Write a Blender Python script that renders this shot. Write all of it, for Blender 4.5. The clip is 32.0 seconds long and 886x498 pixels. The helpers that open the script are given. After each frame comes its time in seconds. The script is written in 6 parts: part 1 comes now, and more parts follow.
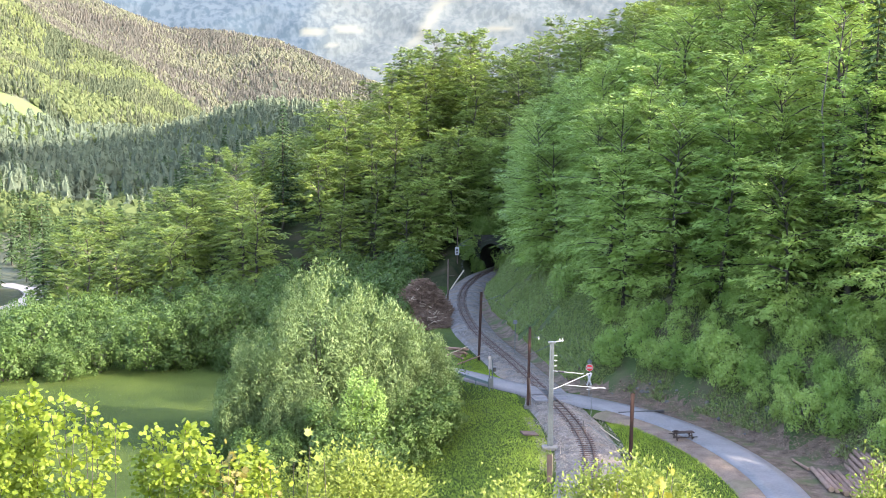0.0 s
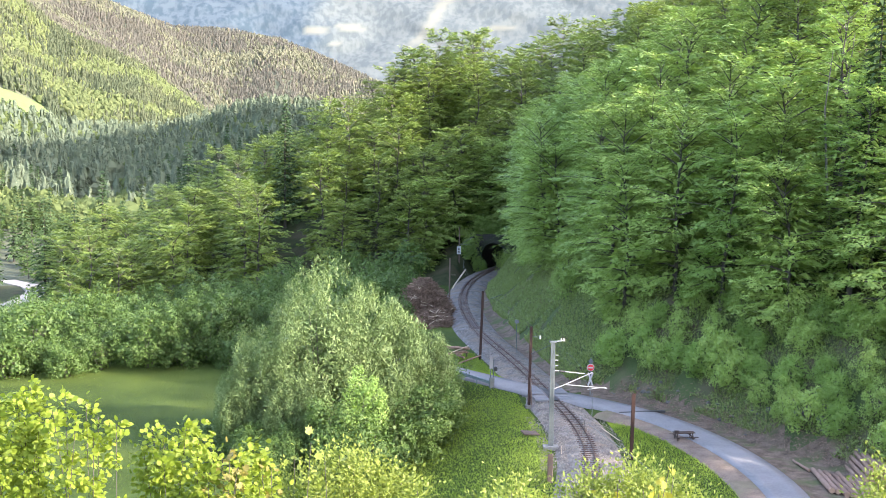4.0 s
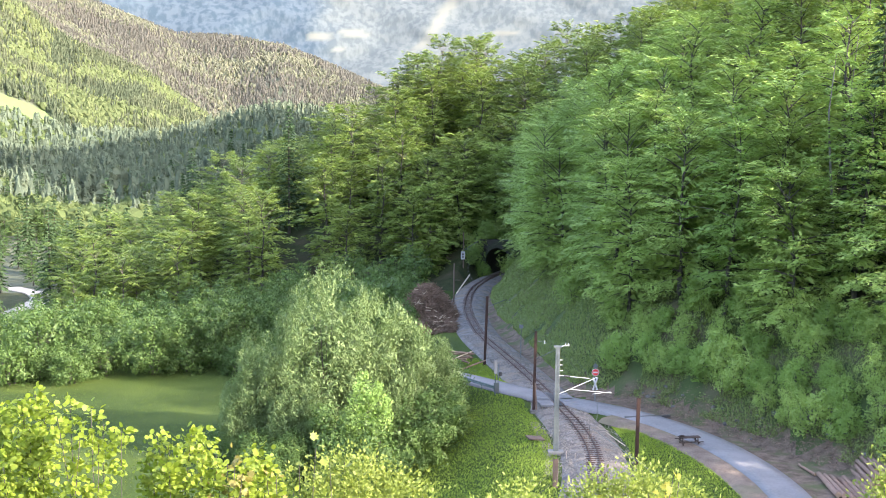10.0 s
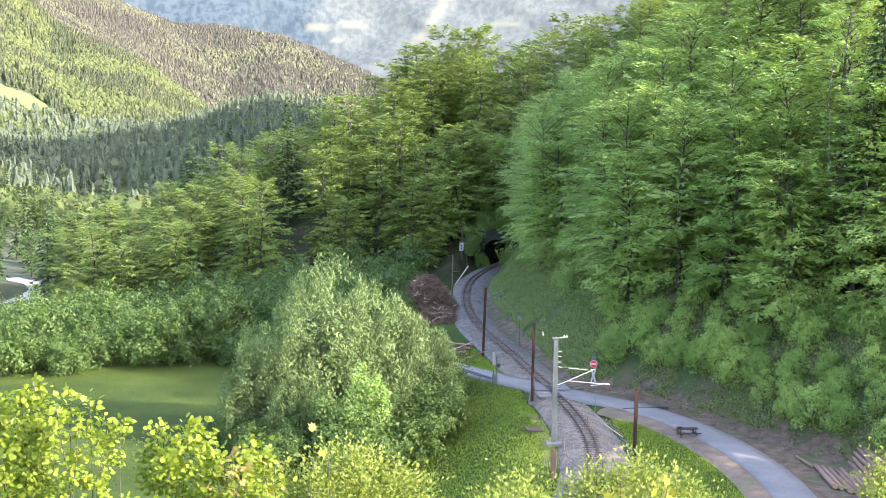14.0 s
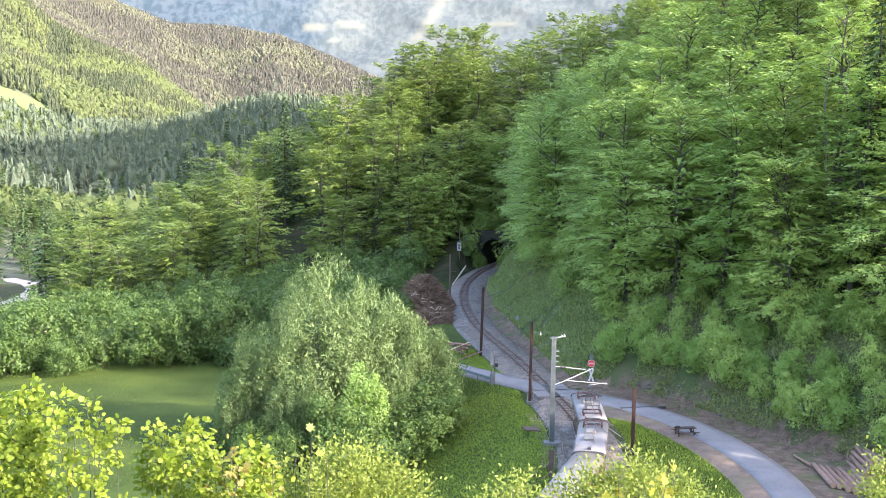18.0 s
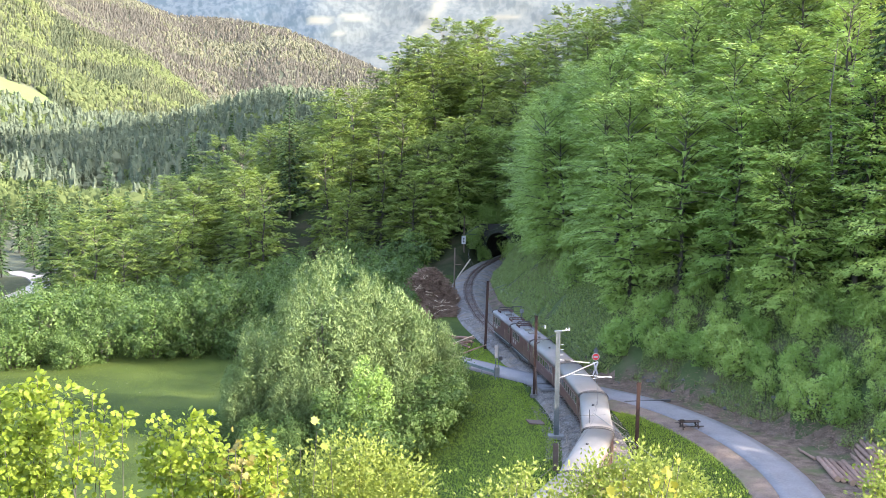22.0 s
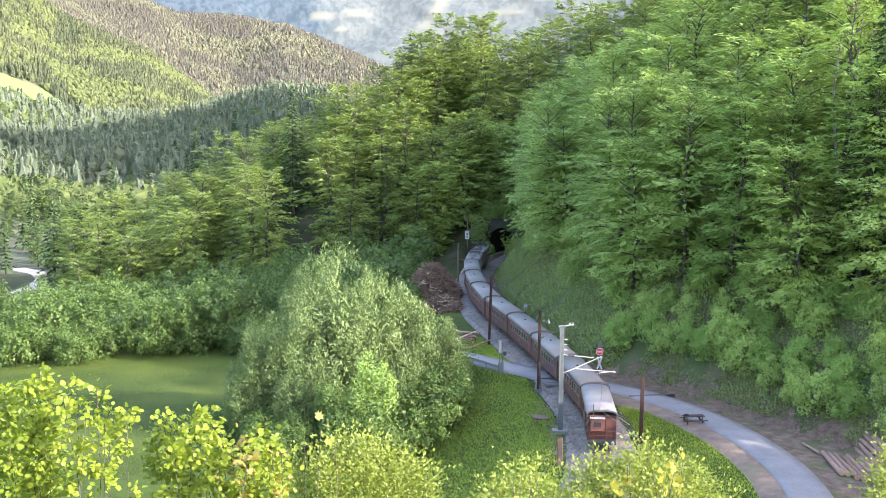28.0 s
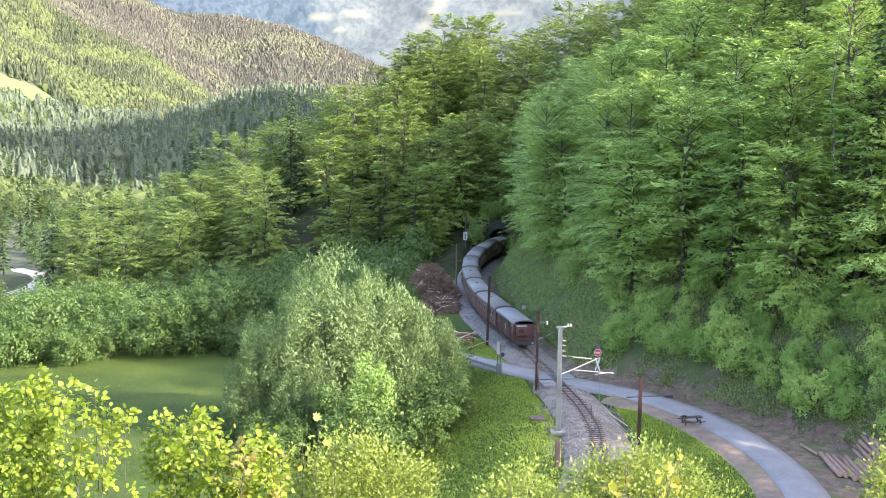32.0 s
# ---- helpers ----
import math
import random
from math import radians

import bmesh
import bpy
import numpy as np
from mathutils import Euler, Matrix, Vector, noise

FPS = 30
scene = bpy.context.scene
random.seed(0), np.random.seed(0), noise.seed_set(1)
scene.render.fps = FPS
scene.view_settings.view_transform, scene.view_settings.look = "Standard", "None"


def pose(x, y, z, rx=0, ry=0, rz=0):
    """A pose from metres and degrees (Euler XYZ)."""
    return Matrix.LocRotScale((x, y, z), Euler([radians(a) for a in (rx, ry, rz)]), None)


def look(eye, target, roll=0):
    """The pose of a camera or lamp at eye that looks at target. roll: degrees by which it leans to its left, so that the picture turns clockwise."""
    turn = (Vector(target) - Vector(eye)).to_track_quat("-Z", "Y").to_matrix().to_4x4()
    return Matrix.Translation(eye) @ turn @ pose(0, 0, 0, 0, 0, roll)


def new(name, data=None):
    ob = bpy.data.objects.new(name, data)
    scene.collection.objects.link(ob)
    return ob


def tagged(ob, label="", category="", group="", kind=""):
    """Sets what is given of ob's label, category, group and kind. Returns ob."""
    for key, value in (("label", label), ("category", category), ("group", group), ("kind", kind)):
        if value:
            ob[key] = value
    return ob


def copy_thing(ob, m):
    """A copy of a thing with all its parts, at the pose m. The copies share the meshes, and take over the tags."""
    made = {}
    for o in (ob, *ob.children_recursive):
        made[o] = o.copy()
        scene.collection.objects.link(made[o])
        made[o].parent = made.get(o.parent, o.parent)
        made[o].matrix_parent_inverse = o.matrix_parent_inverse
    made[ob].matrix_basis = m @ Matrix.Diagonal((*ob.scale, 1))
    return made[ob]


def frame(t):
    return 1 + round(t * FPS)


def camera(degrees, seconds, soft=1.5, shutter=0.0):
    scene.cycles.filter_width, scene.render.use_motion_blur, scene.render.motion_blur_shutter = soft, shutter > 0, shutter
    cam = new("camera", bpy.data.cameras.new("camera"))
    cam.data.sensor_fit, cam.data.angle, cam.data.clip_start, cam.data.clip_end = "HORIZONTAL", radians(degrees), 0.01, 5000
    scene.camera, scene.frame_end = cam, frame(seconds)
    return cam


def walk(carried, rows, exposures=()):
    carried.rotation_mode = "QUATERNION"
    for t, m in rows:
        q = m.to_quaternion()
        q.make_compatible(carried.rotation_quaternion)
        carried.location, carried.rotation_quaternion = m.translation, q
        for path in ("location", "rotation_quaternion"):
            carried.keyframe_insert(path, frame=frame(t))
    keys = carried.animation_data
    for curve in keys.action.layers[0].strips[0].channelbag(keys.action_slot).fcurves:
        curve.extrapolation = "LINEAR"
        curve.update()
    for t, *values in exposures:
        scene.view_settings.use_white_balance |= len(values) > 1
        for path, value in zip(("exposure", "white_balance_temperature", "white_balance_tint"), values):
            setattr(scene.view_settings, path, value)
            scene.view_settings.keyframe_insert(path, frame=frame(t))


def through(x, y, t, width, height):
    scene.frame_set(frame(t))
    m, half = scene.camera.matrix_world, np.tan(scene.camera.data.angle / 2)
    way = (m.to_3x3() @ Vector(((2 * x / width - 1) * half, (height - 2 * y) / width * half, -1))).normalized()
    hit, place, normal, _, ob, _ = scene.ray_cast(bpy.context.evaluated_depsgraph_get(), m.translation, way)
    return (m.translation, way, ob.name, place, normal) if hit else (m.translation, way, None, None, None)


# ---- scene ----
cam = camera(40, 32.0, soft=0.9)
EYE = (0.0, 0.0, 29.3)
TURNS = [
    (0, 83.639, -0.490, -0.287),
    (0.5, 83.711, -0.580, -0.305),
    (1, 83.757, -0.695, -0.234),
    (1.5, 83.743, -0.696, -0.091),
    (2, 83.603, -0.679, -0.139),
    (2.5, 83.612, -0.674, -0.259),
    (3, 83.679, -0.642, -0.262),
    (3.5, 83.634, -0.760, -0.199),
    (5.5, 83.542, -0.820, -0.138),
    (6, 83.516, -0.953, -0.153),
    (6.5, 83.515, -1.165, -0.128),
    (7, 83.564, -0.970, 0.000),
    (7.5, 83.574, -0.719, 0.120),
    (8, 83.603, -0.548, 0.228),
    (8.5, 83.688, -0.395, 0.211),
    (9, 83.770, -0.328, 0.080),
    (9.5, 83.781, -0.366, -0.009),
    (10, 83.838, -0.534, 0.000),
    (10.5, 83.736, -0.406, -0.002),
    (11, 83.707, -0.312, 0.113),
    (11.5, 83.722, -0.546, 0.165),
    (12, 83.753, -0.628, 0.136),
    (12.5, 83.704, -0.629, 0.057),
    (13, 83.500, -0.752, 0.085),
    (13.5, 83.426, -0.777, 0.050),
    (14, 83.434, -0.643, -0.057),
    (14.5, 83.312, -0.575, -0.193),
    (16.5, 83.345, -0.623, -0.148),
    (17, 83.254, -0.601, -0.096),
    (17.5, 83.214, -0.586, -0.110),
    (18, 83.425, -0.551, -0.182),
    (18.5, 83.593, -0.482, -0.085),
    (19, 83.705, -0.307, 0.085),
    (19.5, 83.703, -0.351, 0.365),
    (20, 83.448, -0.557, 0.284),
    (20.5, 83.174, -0.680, -0.003),
    (21, 83.063, -0.692, -0.126),
    (21.5, 83.022, -0.638, -0.088),
    (22, 83.109, -0.565, 0.033),
    (22.5, 83.061, -0.542, 0.029),
    (23, 82.926, -0.607, 0.120),
    (23.5, 82.862, -0.605, 0.063),
    (24, 83.035, -0.650, 0.106),
    (24.5, 83.183, -0.645, 0.220),
    (25, 83.179, -0.612, 0.202),
    (25.5, 83.020, -0.759, 0.214),
    (27.5, 82.806, -0.445, 0.288),
    (28, 82.886, -0.362, 0.177),
    (28.5, 83.007, -0.333, 0.323),
    (29, 82.864, -0.355, 0.253),
    (29.5, 82.700, -0.443, 0.243),
    (30, 82.762, -0.397, 0.226),
    (30.5, 82.912, -0.430, 0.268),
    (31, 82.908, -0.280, 0.241),
    (31.5, 83.012, -0.281, 0.205),
    (32, 82.933, -0.426, 0.100),
]
walk(cam, [(t, pose(*EYE, rx, ry, rz)) for t, rx, ry, rz in TURNS], exposures=((0.0, 3.1, 6620, 23), (32.0, 3.1, 6620, 23)))

# ---- daylight: a low evening sun from the right, behind the camera ----
SUN_FROM = Vector((0.88, -0.475, 0.0)).normalized()
SUN_HEIGHT = radians(24)
world = bpy.data.worlds.new("sky")
scene.world = world
world.use_nodes = True
wn = world.node_tree.nodes
sky = wn.new("ShaderNodeTexSky")
sky.sky_type, sky.sun_disc = "NISHITA", False
sky.sun_elevation, sky.sun_rotation = SUN_HEIGHT, math.atan2(SUN_FROM.x, SUN_FROM.y)
sky.air_density, sky.dust_density, sky.ozone_density = 1.2, 2.0, 1.0
wn["Background"].inputs["Strength"].default_value = 0.15
world.node_tree.links.new(sky.outputs[0], wn["Background"].inputs["Color"])
sun = new("sun", bpy.data.lights.new("sun", "SUN"))
sun.data.energy, sun.data.angle, sun.data.color = 2.25, radians(0.7), (1.0, 0.945, 0.80)
sun.matrix_world = look((0, 0, 300), Vector((0, 0, 300)) - (SUN_FROM * math.cos(SUN_HEIGHT) + Vector((0, 0, math.sin(SUN_HEIGHT)))))

# ---- materials ----
def surf(name, a, b, scale=2.0, rough=0.8, bump=0.0, bump_scale=20.0, metal=0.0, per="", c=None, stretch=(1, 1, 1), contrast=(0.35, 0.65), dirt=0.0):
    """Two colours mixed by noise at two scales; per='object' or 'island' shifts the mix piece by piece."""
    m = bpy.data.materials.new(name)
    m.use_nodes = True
    n, l = m.node_tree.nodes, m.node_tree.links
    p = n["Principled BSDF"]
    p.inputs["Roughness"].default_value, p.inputs["Metallic"].default_value = rough, metal
    p.inputs["Specular IOR Level"].default_value = 0.12 if rough > 0.82 else 0.4
    co = n.new("ShaderNodeTexCoord")
    mp = n.new("ShaderNodeMapping")
    mp.inputs["Scale"].default_value = stretch
    l.new(co.outputs["Object"], mp.inputs["Vector"])
    n1, n2 = n.new("ShaderNodeTexNoise"), n.new("ShaderNodeTexNoise")
    n1.inputs["Scale"].default_value, n2.inputs["Scale"].default_value = scale, scale * 9
    n1.inputs["Detail"].default_value, n2.inputs["Detail"].default_value = 5, 4
    for k in (n1, n2):
        l.new(mp.outputs[0], k.inputs["Vector"])
    add = n.new("ShaderNodeMath")
    add.operation = "MULTIPLY_ADD"
    add.inputs[1].default_value = 0.45
    l.new(n2.outputs["Fac"], add.inputs[0])
    half = n.new("ShaderNodeMath")
    half.operation = "MULTIPLY_ADD"
    half.inputs[1].default_value, half.inputs[2].default_value = 0.55, 0.0
    l.new(n1.outputs["Fac"], half.inputs[0])
    l.new(half.outputs[0], add.inputs[2])
    fac = add.outputs[0]
    ramp = n.new("ShaderNodeMapRange")
    ramp.inputs[1].default_value, ramp.inputs[2].default_value = contrast
    l.new(fac, ramp.inputs[0])
    fac = ramp.outputs[0]
    if per:
        src = n.new("ShaderNodeObjectInfo").outputs["Random"] if per == "object" else n.new("ShaderNodeNewGeometry").outputs["Random Per Island"]
        mix = n.new("ShaderNodeMath")
        mix.operation = "MULTIPLY_ADD"
        mix.inputs[1].default_value = 0.4
        l.new(fac, mix.inputs[0])
        s2 = n.new("ShaderNodeMath")
        s2.operation = "MULTIPLY"
        s2.inputs[1].default_value = 0.6
        l.new(src, s2.inputs[0])
        l.new(s2.outputs[0], mix.inputs[2])
        fac = mix.outputs[0]
    col = n.new("ShaderNodeMix")
    col.data_type = "RGBA"
    col.inputs[6].default_value, col.inputs[7].default_value = (*a, 1), (*b, 1)
    l.new(fac, col.inputs[0])
    out = col.outputs[2]
    if c:
        n3 = n.new("ShaderNodeTexNoise")
        n3.inputs["Scale"].default_value, n3.inputs["Detail"].default_value = scale * 0.35, 6
        l.new(mp.outputs[0], n3.inputs["Vector"])
        r3 = n.new("ShaderNodeMapRange")
        r3.inputs[1].default_value, r3.inputs[2].default_value = 0.5, 0.68
        l.new(n3.outputs["Fac"], r3.inputs[0])
        c3 = n.new("ShaderNodeMix")
        c3.data_type = "RGBA"
        c3.inputs[7].default_value = (*c, 1)
        l.new(r3.outputs[0], c3.inputs[0])
        l.new(out, c3.inputs[6])
        out = c3.outputs[2]
    l.new(out, p.inputs["Base Color"])
    if bump:
        nb = n.new("ShaderNodeTexNoise")
        nb.inputs["Scale"].default_value, nb.inputs["Detail"].default_value = bump_scale, 6
        l.new(mp.outputs[0], nb.inputs["Vector"])
        bp = n.new("ShaderNodeBump")
        bp.inputs["Strength"].default_value, bp.inputs["Distance"].default_value = min(1.0, bump * 6), bump
        l.new(nb.outputs["Fac"], bp.inputs["Height"])
        l.new(bp.outputs[0], p.inputs["Normal"])
    return m


def leaf(name, a, b, tree=0.5, through=0.35, rough=0.55, patch=0.15, tone=False):
    """Foliage: colour between a and b by leaf and by tree, with light passing through the blade."""
    m = bpy.data.materials.new(name)
    m.use_nodes = True
    n, l = m.node_tree.nodes, m.node_tree.links
    p = n["Principled BSDF"]
    p.inputs["Roughness"].default_value = rough
    p.inputs["Specular IOR Level"].default_value = 0.3 if rough < 0.8 else 0.0
    info, geo = n.new("ShaderNodeObjectInfo"), n.new("ShaderNodeNewGeometry")
    co, nz = n.new("ShaderNodeTexCoord"), n.new("ShaderNodeTexNoise")
    nz.inputs["Scale"].default_value, nz.inputs["Detail"].default_value = patch, 3
    l.new(co.outputs["Object"], nz.inputs["Vector"])
    m1, m2 = n.new("ShaderNodeMath"), n.new("ShaderNodeMath")
    m1.operation = m2.operation = "MULTIPLY_ADD"
    m1.inputs[1].default_value = (1 - tree) * 0.6
    l.new(geo.outputs["Random Per Island"], m1.inputs[0])
    m2.inputs[1].default_value = tree
    own = info.outputs["Random"]
    if tone:
        at = n.new("ShaderNodeAttribute")
        at.attribute_name = "tone"
        own = at.outputs["Fac"]
    l.new(own, m2.inputs[0])
    l.new(m1.outputs[0], m2.inputs[2])
    m3 = n.new("ShaderNodeMath")
    m3.operation = "MULTIPLY_ADD"
    m3.inputs[1].default_value = (1 - tree) * 0.6
    l.new(nz.outputs["Fac"], m3.inputs[0])
    l.new(m2.outputs[0], m3.inputs[2])
    col = n.new("ShaderNodeMix")
    col.data_type = "RGBA"
    col.inputs[6].default_value, col.inputs[7].default_value = (*a, 1), (*b, 1)
    l.new(m3.outputs[0], col.inputs[0])
    l.new(col.outputs[2], p.inputs["Base Color"])
    tr = n.new("ShaderNodeBsdfTranslucent")
    warm = n.new("ShaderNodeMix")
    warm.data_type, warm.blend_type = "RGBA", "MULTIPLY"
    warm.inputs[0].default_value = 1.0
    warm.inputs[7].default_value = (1.15, 1.15, 0.75, 1)
    l.new(col.outputs[2], warm.inputs[6])
    l.new(warm.outputs[2], tr.inputs["Color"])
    mx = n.new("ShaderNodeMixShader")
    mx.inputs[0].default_value = through
    l.new(p.outputs[0], mx.inputs[1])
    l.new(tr.outputs[0], mx.inputs[2])
    l.new(mx.outputs[0], n["Material Output"].inputs["Surface"])
    return m


GRASS = surf("meadow_grass", (0.022, 0.040, 0.007), (0.040, 0.066, 0.011), 0.16, 0.9, 0.08, 9, c=(0.064, 0.090, 0.016))
FLOOR = surf("forest_floor", (0.02, 0.03, 0.012), (0.045, 0.052, 0.022), 0.5, 0.95, 0.1, 3, c=(0.06, 0.05, 0.03))
BANK = surf("bank_earth", (0.035, 0.06, 0.02), (0.07, 0.09, 0.034), 0.6, 0.95, 0.1, 4, c=(0.10, 0.085, 0.055))
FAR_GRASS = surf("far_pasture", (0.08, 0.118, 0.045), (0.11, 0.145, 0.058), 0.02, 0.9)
# far floor is lifted and greyed: haze in the colour
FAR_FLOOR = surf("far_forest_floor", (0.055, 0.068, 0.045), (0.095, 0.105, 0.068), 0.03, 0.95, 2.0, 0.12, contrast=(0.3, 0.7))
BALLAST = surf("ballast", (0.065, 0.058, 0.052), (0.22, 0.205, 0.19), 1.3, 0.9, 0.08, 9, c=(0.19, 0.15, 0.115))
ASPHALT = surf("asphalt", (0.14, 0.138, 0.14), (0.20, 0.197, 0.198), 0.5, 0.85, 0.006, 60, c=(0.21, 0.20, 0.20))
GRAVEL = surf("gravel", (0.10, 0.075, 0.06), (0.185, 0.145, 0.115), 0.8, 0.95, 0.02, 25, c=(0.13, 0.12, 0.075))
LITTER = surf("leaf_litter", (0.055, 0.04, 0.03), (0.19, 0.14, 0.105), 1.2, 0.95, 0.05, 12, c=(0.07, 0.09, 0.035))
BARK = surf("bark", (0.05, 0.046, 0.04), (0.115, 0.105, 0.092), 1.5, 0.9, 0.03, 8, stretch=(1, 1, 0.3))
PALE_BARK = surf("pale_bark", (0.13, 0.125, 0.11), (0.24, 0.23, 0.20), 1.2, 0.9, 0.01, 8, stretch=(1, 1, 0.3))
RUST = surf("rusted_steel", (0.028, 0.015, 0.012), (0.055, 0.028, 0.021), 1.5, 0.8, 0.004, 40, 0.3)
RAIL = surf("rail_steel", (0.075, 0.04, 0.03), (0.13, 0.075, 0.055), 3, 0.6, 0.0, 40, 0.4)
TIE = surf("sleeper_wood", (0.045, 0.026, 0.019), (0.095, 0.055, 0.04), 3, 0.9, 0.01, 30, per="object")
ZINC = surf("galvanised_steel", (0.075, 0.092, 0.094), (0.12, 0.138, 0.138), 2, 0.55, 0.0, 40, 0.2)
WHITE = surf("white_paint", (0.33, 0.33, 0.315), (0.42, 0.42, 0.405), 4, 0.5)
RED = surf("red_paint", (0.55, 0.03, 0.03), (0.65, 0.05, 0.045), 6, 0.45)
CONCRETE = surf("concrete", (0.15, 0.148, 0.14), (0.22, 0.215, 0.20), 3, 0.9, 0.01, 30)
STONE = surf("rock", (0.075, 0.074, 0.072), (0.17, 0.165, 0.155), 0.8, 0.9, 0.15, 2)
OLD_WOOD = surf("weathered_wood", (0.075, 0.055, 0.045), (0.14, 0.105, 0.085), 3, 0.9, 0.01, 30, per="object", stretch=(1, 1, 0.2))
LOG_BARK = surf("log_bark", (0.145, 0.088, 0.065), (0.30, 0.20, 0.155), 1.2, 0.9, 0.03, 10, per="object")
LOG_END = surf("log_end", (0.26, 0.17, 0.11), (0.38, 0.26, 0.17), 6, 0.8)
TABLE_WOOD = surf("dark_stained_wood", (0.03, 0.022, 0.018), (0.065, 0.048, 0.04), 3, 0.85, 0.01, 30, per="object")
CHIP = surf("stone_chips", (0.07, 0.062, 0.055), (0.30, 0.27, 0.235), 1.0, 0.9, per="island")
DARK = surf("dark_metal", (0.025, 0.025, 0.027), (0.05, 0.048, 0.046), 3, 0.6)
BEECH = leaf("beech_leaves", (0.034, 0.118, 0.055), (0.262, 0.375, 0.10), 0.5, 0.36)
MAPLE = leaf("maple_leaves", (0.12, 0.235, 0.07), (0.22, 0.34, 0.095), 0.2, 0.5)
# darker copy of BEECH: shade on the farther trees is in the colour
BEECH_SHADED = leaf("shaded_beech_leaves", (0.024, 0.080, 0.034), (0.165, 0.235, 0.050), 0.5, 0.38)
SPRUCE = leaf("spruce_needles", (0.03, 0.06, 0.03), (0.06, 0.10, 0.045), 0.4, 0.15, rough=0.9)
SHRUB = leaf("shrub_leaves", (0.024, 0.068, 0.02), (0.072, 0.128, 0.03), 0.5, 0.3)
WILLOW = leaf("willow_leaves", (0.034, 0.085, 0.03), (0.125, 0.185, 0.066), 0.25, 0.3)
COVER = leaf("bank_plants", (0.065, 0.125, 0.035), (0.19, 0.25, 0.08), 0.0, 0.35, patch=0.35)
BLADE = leaf("grass_blades", (0.10, 0.195, 0.02), (0.205, 0.295, 0.04), 0.0, 0.4, patch=0.2)
MEADOW_BLADE = leaf("meadow_blades", (0.032, 0.064, 0.010), (0.08, 0.118, 0.02), 0.0, 0.35, patch=0.12)
FLOWER = surf("flower_heads", (0.22, 0.24, 0.16), (0.34, 0.34, 0.26), 3, 0.9)
HAZEL = leaf("hazel_leaves", (0.075, 0.145, 0.012), (0.185, 0.25, 0.028), 0.15, 0.45, patch=0.8)
RUSSET = leaf("russet_leaves", (0.13, 0.10, 0.03), (0.19, 0.17, 0.04), 0.1, 0.4, patch=0.8)
AUTUMN = leaf("young_maple_leaves", (0.14, 0.22, 0.03), (0.28, 0.27, 0.04), 0.1, 0.45, patch=0.8)
FIELD_MAPLE = leaf("small_pale_leaves", (0.095, 0.15, 0.026), (0.18, 0.23, 0.045), 0.2, 0.45, patch=0.8)
# far woods: distance haze is mixed into these colours, palest on the ridge
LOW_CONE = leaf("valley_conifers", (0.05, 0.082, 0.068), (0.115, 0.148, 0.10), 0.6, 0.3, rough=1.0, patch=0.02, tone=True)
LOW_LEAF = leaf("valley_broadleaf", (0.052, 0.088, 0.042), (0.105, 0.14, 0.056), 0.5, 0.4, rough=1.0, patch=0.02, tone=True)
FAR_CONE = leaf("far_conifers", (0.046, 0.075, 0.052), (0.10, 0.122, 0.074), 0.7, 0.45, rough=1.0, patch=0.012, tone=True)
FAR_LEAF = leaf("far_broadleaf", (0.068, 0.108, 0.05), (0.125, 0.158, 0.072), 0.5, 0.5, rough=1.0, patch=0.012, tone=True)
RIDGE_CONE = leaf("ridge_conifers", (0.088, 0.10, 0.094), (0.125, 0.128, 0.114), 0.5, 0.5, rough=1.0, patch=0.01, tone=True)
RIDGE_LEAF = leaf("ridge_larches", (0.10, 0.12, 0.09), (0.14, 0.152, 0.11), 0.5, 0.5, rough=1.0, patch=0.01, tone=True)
TWIG = surf("dry_twigs", (0.09, 0.06, 0.042), (0.25, 0.175, 0.13), 0.8, 0.95, per="island")
TWIG_PALE = surf("split_wood", (0.35, 0.27, 0.19), (0.5, 0.42, 0.33), 2, 0.9)
MASONRY = surf("tunnel_masonry", (0.03, 0.031, 0.028), (0.06, 0.058, 0.053), 1.2, 0.9, 0.05, 4, c=(0.035, 0.05, 0.025))
SOOT = surf("sooty_lining", (0.035, 0.034, 0.033), (0.06, 0.058, 0.055), 1.0, 0.95)
GREEN_STEEL = surf("green_steel", (0.07, 0.11, 0.10), (0.11, 0.15, 0.14), 2, 0.5)
GREY_PAINT = surf("grey_paint", (0.15, 0.155, 0.16), (0.21, 0.215, 0.22), 3, 0.5)
# distance haze is put into the mountain's colours and a weak glow
HAZE = bpy.data.materials.new("distant_mountain")
HAZE.use_nodes = True
hn, hl = HAZE.node_tree.nodes, HAZE.node_tree.links
hp = hn["Principled BSDF"]
hc, hmap = hn.new("ShaderNodeTexCoord"), hn.new("ShaderNodeMapping")
hmap.inputs["Scale"].default_value = (1, 1, 0.55)
hl.new(hc.outputs["Object"], hmap.inputs["Vector"])
grains = []
for scale, detail in ((0.05, 2), (0.008, 4)):  # single crowns, then stands of wood
    hz = hn.new("ShaderNodeTexNoise")
    hz.inputs["Scale"].default_value, hz.inputs["Detail"].default_value = scale, detail
    hl.new(hmap.outputs[0], hz.inputs["Vector"])
    grains.append(hz)
hm = hn.new("ShaderNodeMix")
hm.inputs[0].default_value = 0.2
hl.new(grains[0].outputs["Fac"], hm.inputs[2])
hl.new(grains[1].outputs["Fac"], hm.inputs[3])
wood, pale_haze = hn.new("ShaderNodeValToRGB"), hn.new("ShaderNodeValToRGB")
